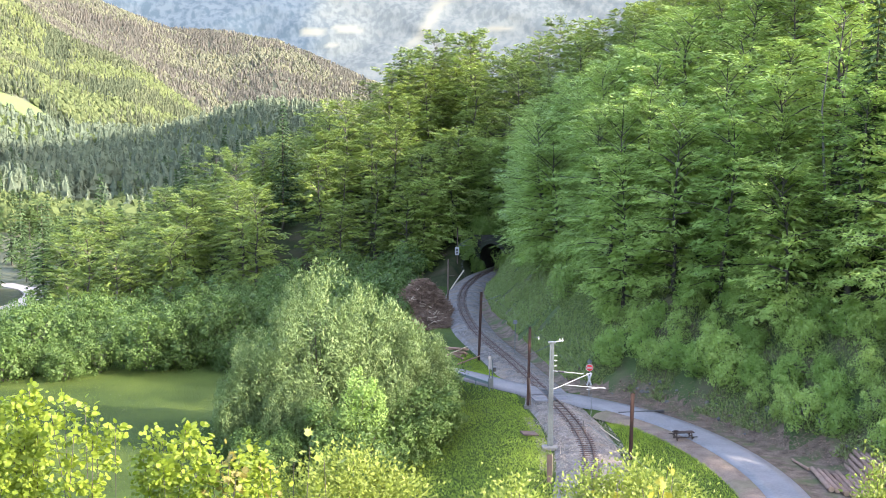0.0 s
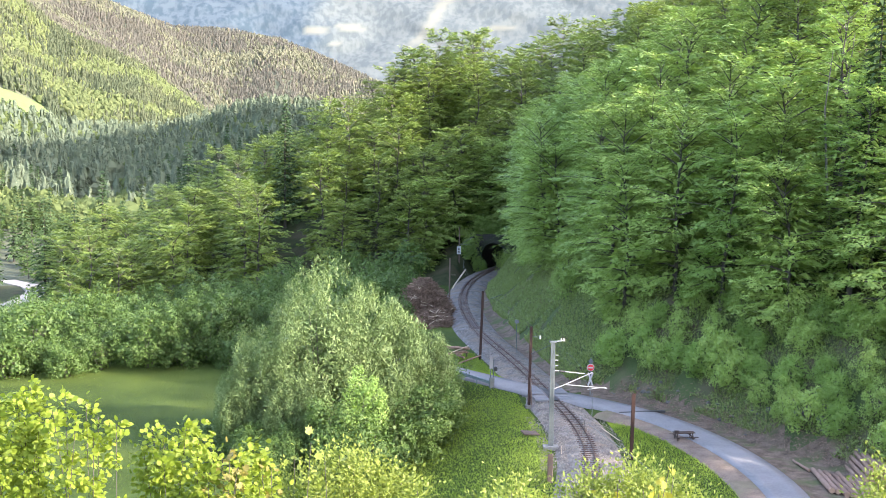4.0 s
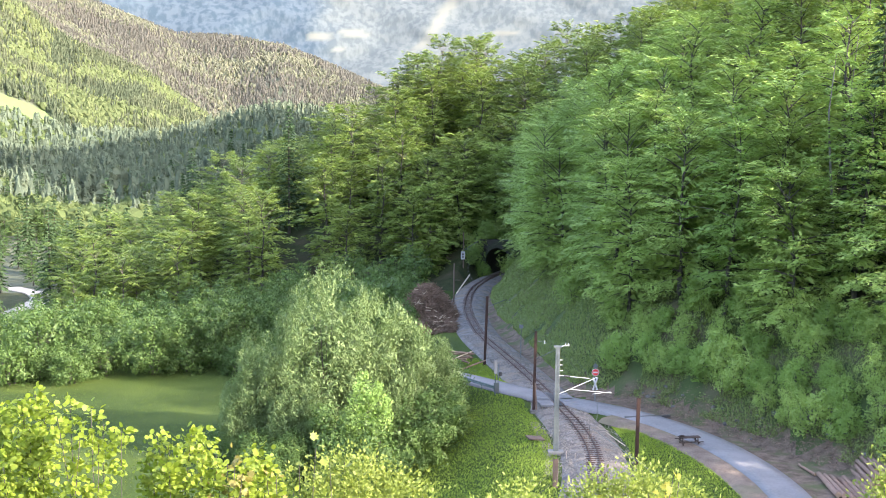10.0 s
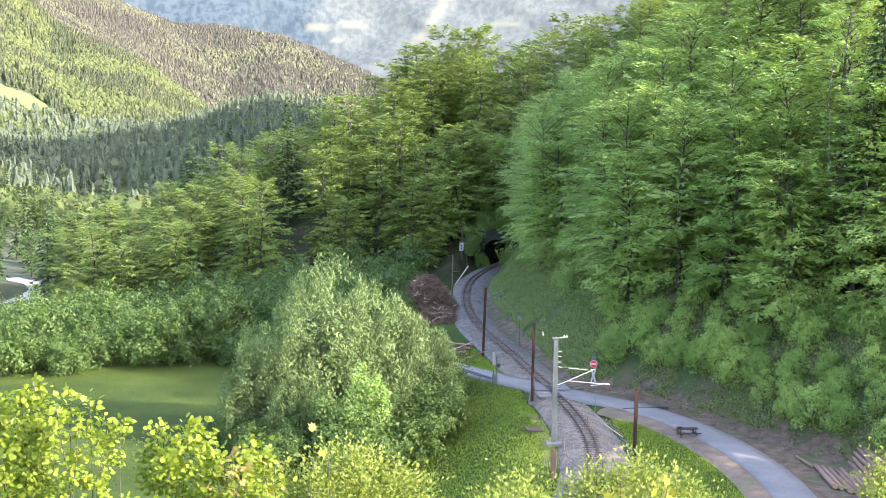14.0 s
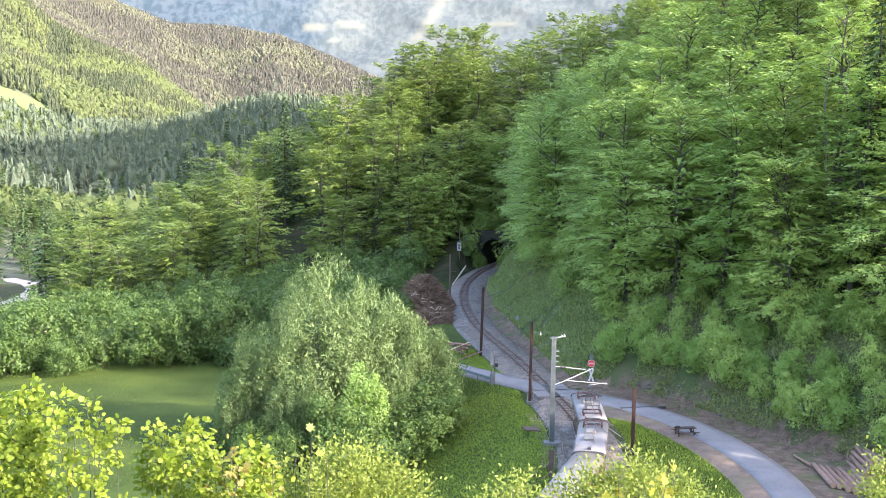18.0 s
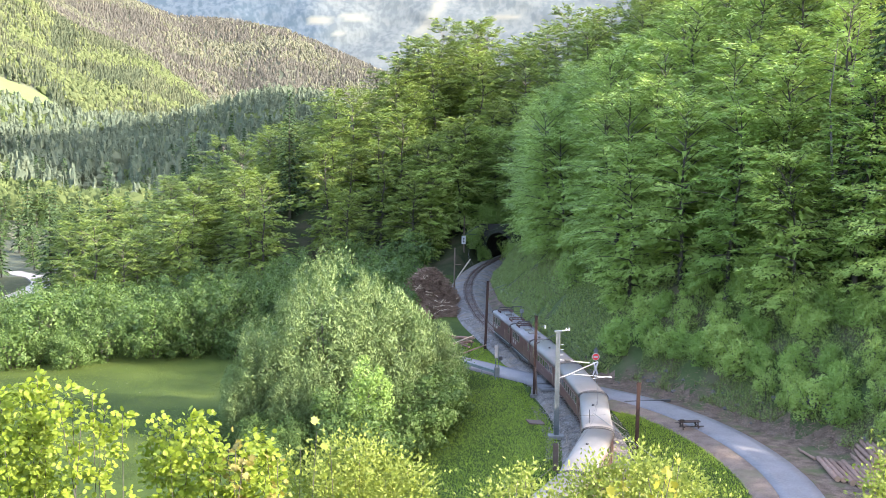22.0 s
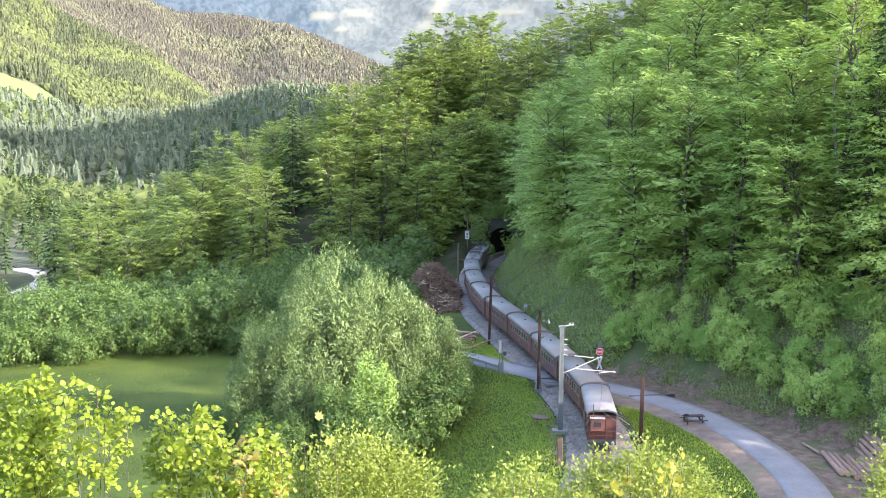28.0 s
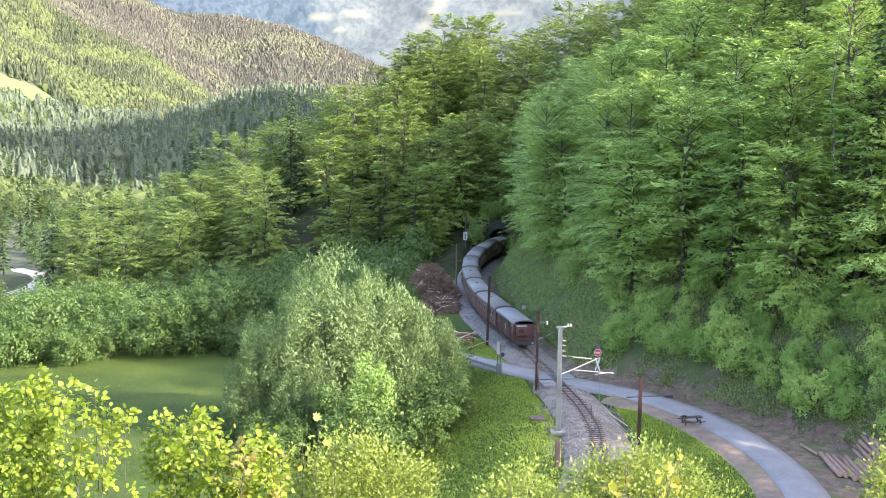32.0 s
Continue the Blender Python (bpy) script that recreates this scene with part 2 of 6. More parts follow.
for ramp, lo, hi in ((wood, (0.024, 0.038, 0.050, 1), (0.038, 0.053, 0.066, 1)), (pale_haze, (0.041, 0.053, 0.058, 1), (0.058, 0.070, 0.072, 1))):
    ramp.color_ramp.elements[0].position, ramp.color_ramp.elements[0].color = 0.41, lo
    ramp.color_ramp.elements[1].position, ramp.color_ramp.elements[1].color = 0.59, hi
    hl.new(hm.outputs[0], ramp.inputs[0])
tone_at, open_at = hn.new("ShaderNodeAttribute"), hn.new("ShaderNodeAttribute")
tone_at.attribute_name, open_at.attribute_name = "tone", "meadow"
m1, m2 = hn.new("ShaderNodeMix"), hn.new("ShaderNodeMix")
m1.data_type = m2.data_type = "RGBA"
hl.new(tone_at.outputs["Fac"], m1.inputs[0])
hl.new(wood.outputs[0], m1.inputs[6])
hl.new(pale_haze.outputs[0], m1.inputs[7])
hl.new(open_at.outputs["Fac"], m2.inputs[0])
hl.new(m1.outputs[2], m2.inputs[6])
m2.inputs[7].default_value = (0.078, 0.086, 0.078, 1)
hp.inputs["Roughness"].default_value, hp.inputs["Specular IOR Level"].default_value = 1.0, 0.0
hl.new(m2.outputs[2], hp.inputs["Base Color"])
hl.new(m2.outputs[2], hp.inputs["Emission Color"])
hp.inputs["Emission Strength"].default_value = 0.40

# ---- the lie of the land ----
def spline(points, step=0.5):
    """A smooth line through plan points, resampled at even steps: x, y, heading and length so far."""
    p = np.array(points, float)
    d = np.r_[0, np.cumsum(np.linalg.norm(np.diff(p, axis=0), axis=1))]
    s = np.arange(0, d[-1], step)
    q = np.stack([np.interp(s, d, p[:, k]) for k in (0, 1)], 1)
    for _ in range(2):
        pad = np.concatenate([2 * q[0] - q[14:0:-1], q, 2 * q[-1] - q[-2:-16:-1]])
        q = np.stack([np.convolve(pad[:, k], np.ones(15) / 15, "same")[14:-14] for k in (0, 1)], 1)
    return q


def along(line, step=0.5):
    t = np.gradient(line, axis=0)
    t /= np.linalg.norm(t, axis=1, keepdims=True)
    return t, np.stack([t[:, 1], -t[:, 0]], 1)  # heading, right-hand side


TRACK = spline([(-300, -40), (-175, -6), (-112, 11), (-49, 28), (-28, 38), (-11, 50), (1, 65.5), (8.4, 80.6), (11.9, 91), (13.4, 101),
                (13.8, 108), (13.3, 116), (12.2, 124), (10.5, 135.5), (8.7, 146), (6.9, 155.5), (5.5, 163), (4.4, 176), (4.0, 189),
                (4.5, 199.5), (5.7, 210), (7.8, 220), (10.3, 228.5), (14, 237.5), (19, 247), (26, 257), (35, 266), (46, 274), (80, 292), (120, 310)])
T_DIR, T_RIGHT = along(TRACK)
T_LEN = np.r_[0, np.cumsum(np.linalg.norm(np.diff(TRACK, axis=0), axis=1))]
mouth = int(np.argmin(np.hypot(TRACK[:, 0] - 10.6, TRACK[:, 1] - 229.5)))
MOUTH, MOUTH_DIR = TRACK[mouth], T_DIR[mouth]
ROAD = spline([(-13, 163), (-10, 154), (-6, 146.5), (-2.5, 141.6), (1.2, 138), (4.2, 134.6), (7.4, 130.9), (10.1, 127.6), (13.0, 125.2), (16.3, 122.8), (19.9, 119.0),
               (23.2, 113.6), (25.8, 106.6), (27.4, 98.5), (27.7, 91.2), (26.5, 80), (22, 66), (14, 54)])
R_DIR, R_RIGHT = along(ROAD)


def smooth(e0, e1, v):
    t = np.clip((v - e0) / (e1 - e0), 0, 1)
    return t * t * (3 - 2 * t)


def near(line, x, y, stride=3):
    """Least distance in plan from each place to a line."""
    p = line[::stride]
    best = np.full(x.shape, 1e9)
    for k in range(len(p)):
        best = np.minimum(best, (x - p[k, 0]) ** 2 + (y - p[k, 1]) ** 2)
    return np.sqrt(best)


def ripple(x, y, size, seed=0.0):
    """Soft irregular waves, -1 to 1."""
    a = np.sin(x / size + 1.7 * np.sin(y / size * 0.7 + seed)) + np.sin(y / size * 1.13 + 1.3 * np.sin(x / size * 0.83 + 2 + seed))
    return 0.5 * a


TOE_Y = [60, 85, 92, 100, 106, 112, 120, 127, 134, 146, 160, 180, 200, 215, 228, 236]
TOE_X = [46, 39.5, 38, 35.5, 32, 28.6, 24.3, 19.6, 14.6, 12.6, 10.8, 8.3, 7.9, 9.0, 12.6, 16.0]
CREST_X = [-170, -106, -84, -67, -52, -38, -19, 0, 20, 60, 140]
CREST_Z = [-45, -27, -18, -10, -2, 5, 15.5, 24.5, 27, 40, 70]
# far hills: height over the eye's level as a slope, by bearing (tan)
BEAR = [-0.60, -0.42, -0.364, -0.342, -0.308, -0.27, -0.239, -0.217, -0.195, -0.17, -0.13, -0.085, -0.06, 0.0, 0.3, 0.8]
A_CREST = [0.04, 0.012, -0.010, -0.018, -0.030, -0.027, -0.028, -0.025, -0.019, -0.010, -0.004, -0.01, -0.02, -0.03, -0.03, -0.03]
B_CREST = [0.12, 0.105, 0.088, 0.079, 0.058, 0.044, 0.029, 0.012, -0.003, -0.022, -0.02, -0.03, -0.04, -0.05, -0.03, -0.02]
C_CREST = [0.16, 0.125, 0.110, 0.103, 0.092, 0.080, 0.072, 0.064, 0.061, 0.059, 0.057, 0.036, 0.027, 0.010, 0.03, 0.06]


def pasture(b, slope, r, x, y):
    """Open grass on the far hills: a wedge high up and a small strip low down."""
    wob = 0.002 * ripple(x, y, 14, 3)
    high = (slope < np.minimum(0.0164 - 0.25 * (b + 0.364), 0.0095 - 0.84 * (b + 0.336)) + wob) & (b < -0.306) & (r > 1120) & (r < 1750)
    low = (np.abs(b + 0.279) < 0.022) & (np.abs(slope + 0.0735 - 0.33 * (b + 0.279)) < 0.0055 + wob) & (r > 420) & (r < 900)
    return (high | low) & (y > 0)


def land(x, y):
    """Height of the ground in metres; numpy arrays in, array out."""
    x, y = np.asarray(x, float), np.asarray(y, float)
    # the meadow left of the line, sinking towards the valley
    left = -4.8 - 0.022 * np.maximum(0, -x - 5) ** 1.12 - 0.0006 * np.maximum(0, -x - 70) ** 2 + 0.35 * ripple(x, y, 17)
    left = left - 0.26 * np.maximum(0, -x - 26) * smooth(188, 226, y)
    left = np.maximum(left, -70)
    tx = np.interp(y, TRACK[:, 1], TRACK[:, 0])
    d = x - tx
    z = np.where(y > 62, left + (-0.4 - left) * smooth(-17, -3.5, d), left)
    # the wooded spur that the tunnel pierces
    crest = np.interp(x, CREST_X, CREST_Z)
    rise = smooth(206 + 0.10 * np.maximum(0, -x), 282, y + 2.5 * ripple(x, y, 21, 2.0))
    fall = smooth(430, 300, y)
    spur = z + (crest - z) * rise
    spur = np.where(y > 290, spur * fall + (1 - fall) * np.minimum(spur, -25), spur)
    z = np.where(y > 200, np.maximum(z, spur) * (x > -200) + z * (x <= -200), z)
    # the steep wooded slope on the right
    toe = np.interp(y, TOE_Y, TOE_X)
    u = x - toe
    # beyond 60 m the slope is raised out of view to shade the spur
    steep = np.interp(u, [-1, 0, 2, 9, 30, 60, 100, 260], [0, 0.2, 1.9, 9.0, 23, 43, 65, 110])
    steep = steep * (1 + 0.10 * ripple(x, y, 13, 1.0)) * smooth(20, 95, y) * smooth(900, 380, y)
    z = np.where(u > -1, np.maximum(z, -0.4 + steep), z)
    # the camera's own hill, falling towards the line
    own = 27.6 - 0.60 * np.maximum(0, y - 1.5) - 0.55 * np.maximum(0, -x - 7) + 0.30 * np.clip(-y - 4, 0, 130) + 0.12 * np.clip(x - 8, 0, 90) + 0.3 * ripple(x, y, 6)
    z = np.maximum(z, np.where(y < 90, own, -99))
    # far valley and hills
    r = np.hypot(x, y)
    b = np.where(y > 1, x / np.maximum(y, 1), np.sign(x) * 0.7)
    b = np.clip(b, -0.6, 0.8)
    ac, bc, cc = np.interp(b, BEAR, A_CREST), np.interp(b, BEAR, B_CREST), np.interp(b, BEAR, C_CREST)
    ac = ac + 0.003 * ripple(b * 700, r * 0.2, 20, 6)
    bc = bc + 0.003 * ripple(b * 900, r * 0.25, 20, 1)
    cc = cc + 0.002 * ripple(b * 900, r * 0.1, 13, 4)
    stops = [(380, -0.135), (950, ac), (1120, ac - 0.026), (1230, ac - 0.016), (1560, ac * 0.5 + bc * 0.5), (1900, bc), (2150, np.minimum(bc - 0.012, cc - 0.045)), (2900, cc), (3350, cc - 0.03), (5000, cc - 0.05)]
    slope = np.zeros_like(r) + stops[0][1]
    for (r0, s0), (r1, s1) in zip(stops, stops[1:]):
        k = smooth(r0, r1, r) * 0.6 + 0.4 * np.clip((r - r0) / (r1 - r0), 0, 1)
        slope = np.where(r >= r0, s0 + (s1 - s0) * k, slope)
    far = 29.3 + slope * r + 4 * ripple(x, y, 90, 3)
    # an unseen mountain, added behind the wooded slope to shade the valley
    far = far + 245 * smooth(0.08, 0.30, b) * smooth(0.95, 0.60, b) * smooth(400, 510, r) * smooth(900, 720, r)
    w = smooth(330, 420, r)
    z = z * (1 - w) + far * w
    # cuts and fills for line and road; rock over the tunnel
    dt, dr = near(TRACK, x, y), near(ROAD, x, y)
    deep = (x - MOUTH[0]) * MOUTH_DIR[0] + (y - MOUTH[1]) * MOUTH_DIR[1]
    bed = smooth(5.5, 2.9, dt) * (r < 420) * (deep < 0)
    z = z * (1 - bed) + -0.72 * bed
    z = np.where((deep >= 0) & (dt < 11) & (r < 420), np.maximum(z, 6.3 - 0.5 * np.maximum(0, dt - 3.4)), z)
    lane = np.where(dt < 2.6, 0, smooth(4.2, 2.1, dr)) * (r < 420)
    z = z * (1 - lane) + -0.30 * lane
    return z


def ground(x, y):
    return float(land(np.array([x]), np.array([y]))[0])

# ---- builders ----
def mesh_of(name, verts, faces, material, flat=True):
    me = bpy.data.meshes.new(name)
    me.from_pydata(verts.tolist() if hasattr(verts, "tolist") else verts, [], faces.tolist() if hasattr(faces, "tolist") else faces)
    for m in material if isinstance(material, (list, tuple)) else [material]:
        me.materials.append(m)
    if not flat:
        me.polygons.foreach_set("use_smooth", [True] * len(me.polygons))
    return me


def part(name, bm, material, parent, label=""):
    if isinstance(bm, bpy.types.Mesh):
        me = bm
    else:
        me = bpy.data.meshes.new(name)
        bm.to_mesh(me)
        bm.free()
        me.materials.append(material)
    ob = new(name, me)
    ob.parent = parent
    if label:
        tagged(ob, label)
    return ob


def box(bm, x0, x1, y0, y1, z0, z1, bevel=0.0, m=None):
    r = bmesh.ops.create_cube(bm, size=1.0)
    v = r["verts"]
    bmesh.ops.scale(bm, vec=(x1 - x0, y1 - y0, z1 - z0), verts=v)
    bmesh.ops.translate(bm, vec=((x0 + x1) / 2, (y0 + y1) / 2, (z0 + z1) / 2), verts=v)
    if bevel:
        e = list({e for q in v for e in q.link_edges})
        r = bmesh.ops.bevel(bm, geom=e, offset=bevel, segments=2, affect="EDGES", profile=0.5)
        v = [q for q in r["verts"]]
    if m is not None:
        bmesh.ops.transform(bm, matrix=m, verts=v)
    return bm


def rod(bm, a, b, r0, r1=None, sides=8, caps=True):
    """A tapered round bar from a to b."""
    a, b = Vector(a), Vector(b)
    d = b - a
    q = d.to_track_quat("Z", "Y").to_matrix().to_4x4()
    bmesh.ops.create_cone(bm, cap_ends=caps, segments=sides, radius1=r0, radius2=r0 if r1 is None else r1, depth=d.length,
                          matrix=Matrix.Translation((a + b) / 2) @ q)
    return bm


def tube(points, radii, sides=6):
    """Vertices and quads of a bent, tapered bar."""
    p = np.array(points, float)
    t = np.gradient(p, axis=0)
    t /= np.linalg.norm(t, axis=1, keepdims=True) + 1e-9
    ref = np.where(np.abs(t[:, 2:3]) > 0.9, [[1.0, 0, 0]], [[0, 0, 1.0]])
    u = np.cross(t, ref)
    u /= np.linalg.norm(u, axis=1, keepdims=True) + 1e-9
    w = np.cross(t, u)
    a = np.linspace(0, 2 * np.pi, sides, endpoint=False)
    ring = np.cos(a)[None, :, None] * u[:, None] + np.sin(a)[None, :, None] * w[:, None]
    v = (p[:, None] + ring * np.array(radii)[:, None, None]).reshape(-1, 3)
    f = []
    for i in range(len(p) - 1):
        for k in range(sides):
            f.append((i * sides + k, i * sides + (k + 1) % sides, (i + 1) * sides + (k + 1) % sides, (i + 1) * sides + k))
    return v, np.array(f)


def joined(pieces):
    vs, fs, n = [], [], 0
    for v, f in pieces:
        vs.append(v)
        fs.append(f + n)
        n += len(v)
    return np.concatenate(vs), np.concatenate(fs)


def sweep(line, right, profile, lo=0, hi=None, lift=None):
    """A cross-section (offset, height) carried along a plan line."""
    q, r = line[lo:hi], right[lo:hi]
    prof = np.array(profile, float)
    v = np.zeros((len(q), len(prof), 3))
    v[:, :, 0] = q[:, None, 0] + r[:, None, 0] * prof[None, :, 0]
    v[:, :, 1] = q[:, None, 1] + r[:, None, 1] * prof[None, :, 0]
    v[:, :, 2] = prof[None, :, 1] + (0 if lift is None else lift[:, None])
    k = len(prof)
    i = np.arange((len(q) - 1) * (k - 1))
    a = (i // (k - 1)) * k + i % (k - 1)
    return v.reshape(-1, 3), np.stack([a, a + 1, a + k + 1, a + k], 1)


def blades(rng, centre, along_v, normal, length, width, fold=0.15):
    """Small pointed leaves: centre, direction of the midrib and upper side of each."""
    n = len(centre)
    side = np.cross(normal, along_v)
    side /= np.linalg.norm(side, axis=1, keepdims=True) + 1e-9
    L, W = np.reshape(length, (-1, 1)), np.reshape(width, (-1, 1))
    skew = side * W * rng.uniform(-0.25, 0.25, (n, 1))
    v = np.stack([centre + side * W * 0.5 - along_v * L * 0.36, centre + along_v * L * 0.6 + skew, centre - side * W * 0.5 - along_v * L * 0.36], 1)
    return v.reshape(-1, 3), np.arange(3 * n).reshape(-1, 3)


def unit(v):
    return v / (np.linalg.norm(v, axis=1, keepdims=True) + 1e-9)

# ---- ground: one sheet to the horizon ----
def build_ground():
    inner = np.radians(np.arange(-26, 26.01, 0.27))
    outer = np.radians(np.arange(30, 331, 5.0))
    ang = np.concatenate([inner, outer])
    rad = np.concatenate([[0.5], np.geomspace(1.5, 78, 40), np.arange(79, 250, 0.85), np.geomspace(252, 3500, 140), [4000, 4900]])
    A, Rr = np.meshgrid(ang, rad)
    x, y = Rr * np.sin(A), Rr * np.cos(A)
    z = land(x.ravel(), y.ravel()).reshape(x.shape)
    k, n = len(ang), len(rad)
    v = np.stack([x, y, z], -1).reshape(-1, 3)
    i, j = np.meshgrid(np.arange(n - 1), np.arange(k), indexing="ij")
    a, b = i * k + j, i * k + (j + 1) % k
    f = np.stack([a.ravel(), b.ravel(), (b + k).ravel(), (a + k).ravel()], 1)
    hub = np.arange(k)
    v = np.concatenate([v, [[0, 0, ground(0, 0)]]])
    f = np.concatenate([f, np.stack([hub, np.full(k, len(v) - 1), np.full(k, len(v) - 1), (hub + 1) % k], 1)])
    c = v[f].mean(1)
    cx, cy, cz = c.T
    r = np.hypot(cx, cy)
    # leave the tunnel's mouth open
    d = near(TRACK, cx, cy, 1)
    deep = (cx - MOUTH[0]) * MOUTH_DIR[0] + (cy - MOUTH[1]) * MOUTH_DIR[1]
    hole = (d < 2.35) & (np.abs(deep) < 1.6) & (cz > -0.66) & (cz < 6.5)
    f, c = f[~hole], c[~hole]
    cx, cy, cz = c.T
    r = np.hypot(cx, cy)
    u = cx - np.interp(cy, TOE_Y, TOE_X)
    slot = np.zeros(len(f), int)
    slot[(u > -0.5) & (r < 420)] = 2
    slot[(u > 11) & (r < 420)] = 1
    lane = near(ROAD, cx, cy, 2)
    right_of = cx > np.interp(cy, ROAD[::-1, 1], ROAD[::-1, 0])
    slot[(u > -12) & (lane > 1.2) & (u < 0.9 + 0.9 * ripple(cx, cy, 1.4)) & (cy < 128) & (cy > 80) & right_of & (r < 420)] = 5
    slot[(u > -3) & (u < 0.8 + 0.7 * ripple(cx, cy, 1.1)) & (cy >= 126) & (cy < 229)] = 5
    slot[(cy > 209 + 0.10 * np.maximum(0, -cx)) & (u < 0) & (r < 420)] = 1
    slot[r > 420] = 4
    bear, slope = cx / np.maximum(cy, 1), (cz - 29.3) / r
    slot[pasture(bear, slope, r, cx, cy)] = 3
    f = [list(dict.fromkeys(q)) for q in f.tolist()]
    me = mesh_of("ground", v, f, [GRASS, FLOOR, BANK, FAR_GRASS, FAR_FLOOR, LITTER], flat=False)
    me.polygons.foreach_set("material_index", slot.tolist())
    tagged(new("ground", me), "mown green meadow, wooded slopes and far pastures", "ground", kind="structure")


build_ground()
i1 = int(np.searchsorted(T_LEN, T_LEN[-1] - 4))
tagged(new("track_bed", mesh_of("track_bed", *sweep(TRACK, T_RIGHT, [(-3.2, -0.95), (-2.5, -0.50), (-1.25, -0.19), (-0.9, -0.145), (0.9, -0.145), (1.25, -0.19), (2.4, -0.42), (3.2, -0.9)], 0, i1), BALLAST, False)),
       "grey crushed-stone ballast bed of a narrow railway", "ballast", kind="structure")
rails = tagged(new("railway_track"), "narrow-gauge railway track with rusty rails on dark wooden sleepers", "railway track", kind="structure")
for side in (-0.4, 0.4):
    prof = [(side - 0.05, -0.12), (side - 0.03, -0.09), (side - 0.03, 0.0), (side + 0.03, 0.0), (side + 0.03, -0.09), (side + 0.05, -0.12)]
    part("rail", mesh_of("rail", *sweep(TRACK, T_RIGHT, prof, 0, i1), RAIL), None, rails, "rust-brown steel rail")
tagged(new("road", mesh_of("road", *sweep(ROAD, R_RIGHT, [(-1.75, -0.4), (-1.7, -0.06), (-0.8, -0.03), (0, -0.015), (0.8, -0.03), (1.7, -0.06), (1.75, -0.4)]), ASPHALT, False)),
       "narrow grey asphalt lane crossing the railway", "road", kind="structure")
lo = int(np.argmin(np.hypot(ROAD[:, 0] - 18.5, ROAD[:, 1] - 120.3)))
tagged(new("gravel_verge", mesh_of("gravel_verge", *sweep(ROAD, R_RIGHT, [(1.6, -0.10), (2.2, -0.10), (3.3, -0.16), (3.9, -0.5)], lo), GRAVEL, False)),
       "strip of bare gravel and dirt beside the lane", "verge", kind="structure")

# ---- trees ----
def beech(name, seed, high, wide, clear, limbs, sprays, per, size, material, label, peak=0.38, droop=0.25, core=6, plump=0.42):
    """A broad-leaved tree: bent trunk, rising limbs, flat layered sprays of leaves."""
    rng = np.random.default_rng(seed)
    tree = tagged(new(name), label, "tree")
    hs = np.linspace(0, high * 0.94, 9)
    lean = np.cumsum(rng.normal(0, 0.012 * high, (9, 2)), axis=0)
    trunk = np.c_[lean[:, 0] - lean[0, 0], lean[:, 1] - lean[0, 1], hs]
    trunk[0, 2] = -0.8
    rr = np.interp(hs, [0, high * 0.05, high], [high * 0.018, high * 0.012, 0.03])
    part("trunk", mesh_of("trunk", *tube(trunk, rr, 7), BARK, False), None, tree)
    wood, cen, dirs = [], [], []
    for k in range(limbs):
        f = clear + (0.97 - clear) * ((k + rng.uniform(0, 0.9)) / limbs)
        h = f * high
        base = np.array([np.interp(h, hs, trunk[:, 0]), np.interp(h, hs, trunk[:, 1]), h])
        g = (f - clear) / (1 - clear)
        reach = wide * (np.interp(g, [0, peak * 0.5, peak, 0.75, 0.92, 1], [0.62, 0.9, 1.0, 0.72, 0.42, 0.12])) * rng.uniform(0.72, 1.12)
        az = k * 2.4 + rng.normal(0, 0.35)
        out = np.array([math.cos(az), math.sin(az), 0])
        climb = np.interp(g, [0, 0.5, 1], [0.12, 0.45, 1.3]) + rng.normal(0, 0.08)
        tt = np.linspace(0, 1, 5)[:, None]
        line = base + out * reach * tt + np.array([0, 0, 1]) * reach * (climb * tt - droop * tt ** 2)
        wood.append(tube(line[::2], np.linspace(0.05 + 0.012 * reach, 0.02, 3), 3))
        m = max(3, int(sprays * (0.4 + 0.6 * reach / wide)))
        for q in rng.uniform(0.12, 1.2, m) ** 0.55:
            p = base + out * reach * q + np.array([0, 0, 1]) * reach * (climb * q - droop * q * q)
            side = np.array([-out[1], out[0], 0]) * rng.normal(0, 0.30 * reach * (0.35 + 0.5 * q))
            cen.append(p + side + [0, 0, rng.normal(-0.1, 0.55)])
            o = out * 0.8 + side / (np.linalg.norm(side) + 1e-6) * 0.7 + [0, 0, -0.32 + 0.6 * g]
            dirs.append(o / np.linalg.norm(o))
    part("branchwork", mesh_of("branchwork", *joined(wood), BARK), None, tree)
    cen, dirs = np.array(cen), np.array(dirs)
    n = len(cen)
    c = np.repeat(cen, per, 0)
    d = np.repeat(dirs, per, 0)
    s = unit(np.cross(np.tile([[0, 0, 1.0]], (len(c), 1)), d))
    la, lb = rng.uniform(-0.9, 1.1, (len(c), 1)), rng.normal(0, 0.36, (len(c), 1))
    c = c + d * la + s * lb * (1.1 - 0.45 * la) + np.c_[np.zeros((len(c), 2)), rng.normal(0, 0.10, len(c)) - 0.12 * la[:, 0] ** 2 - 0.10 * np.abs(lb[:, 0])]
    ax = unit(d + s * np.sign(lb) * rng.uniform(0.1, 0.8, (len(c), 1)) + rng.normal(0, 0.2, c.shape) - [0, 0, 0.18])
    nn = unit(np.tile([[0, 0, 1.0]], (len(c), 1)) + rng.normal(0, 0.34, c.shape) + 0.35 * d)
    L = size * rng.uniform(0.8, 1.7, len(c))
    # the dense twigs and leaves inside the crown
    k = int(core * limbs)
    g = rng.uniform(0.04, 0.74, k)
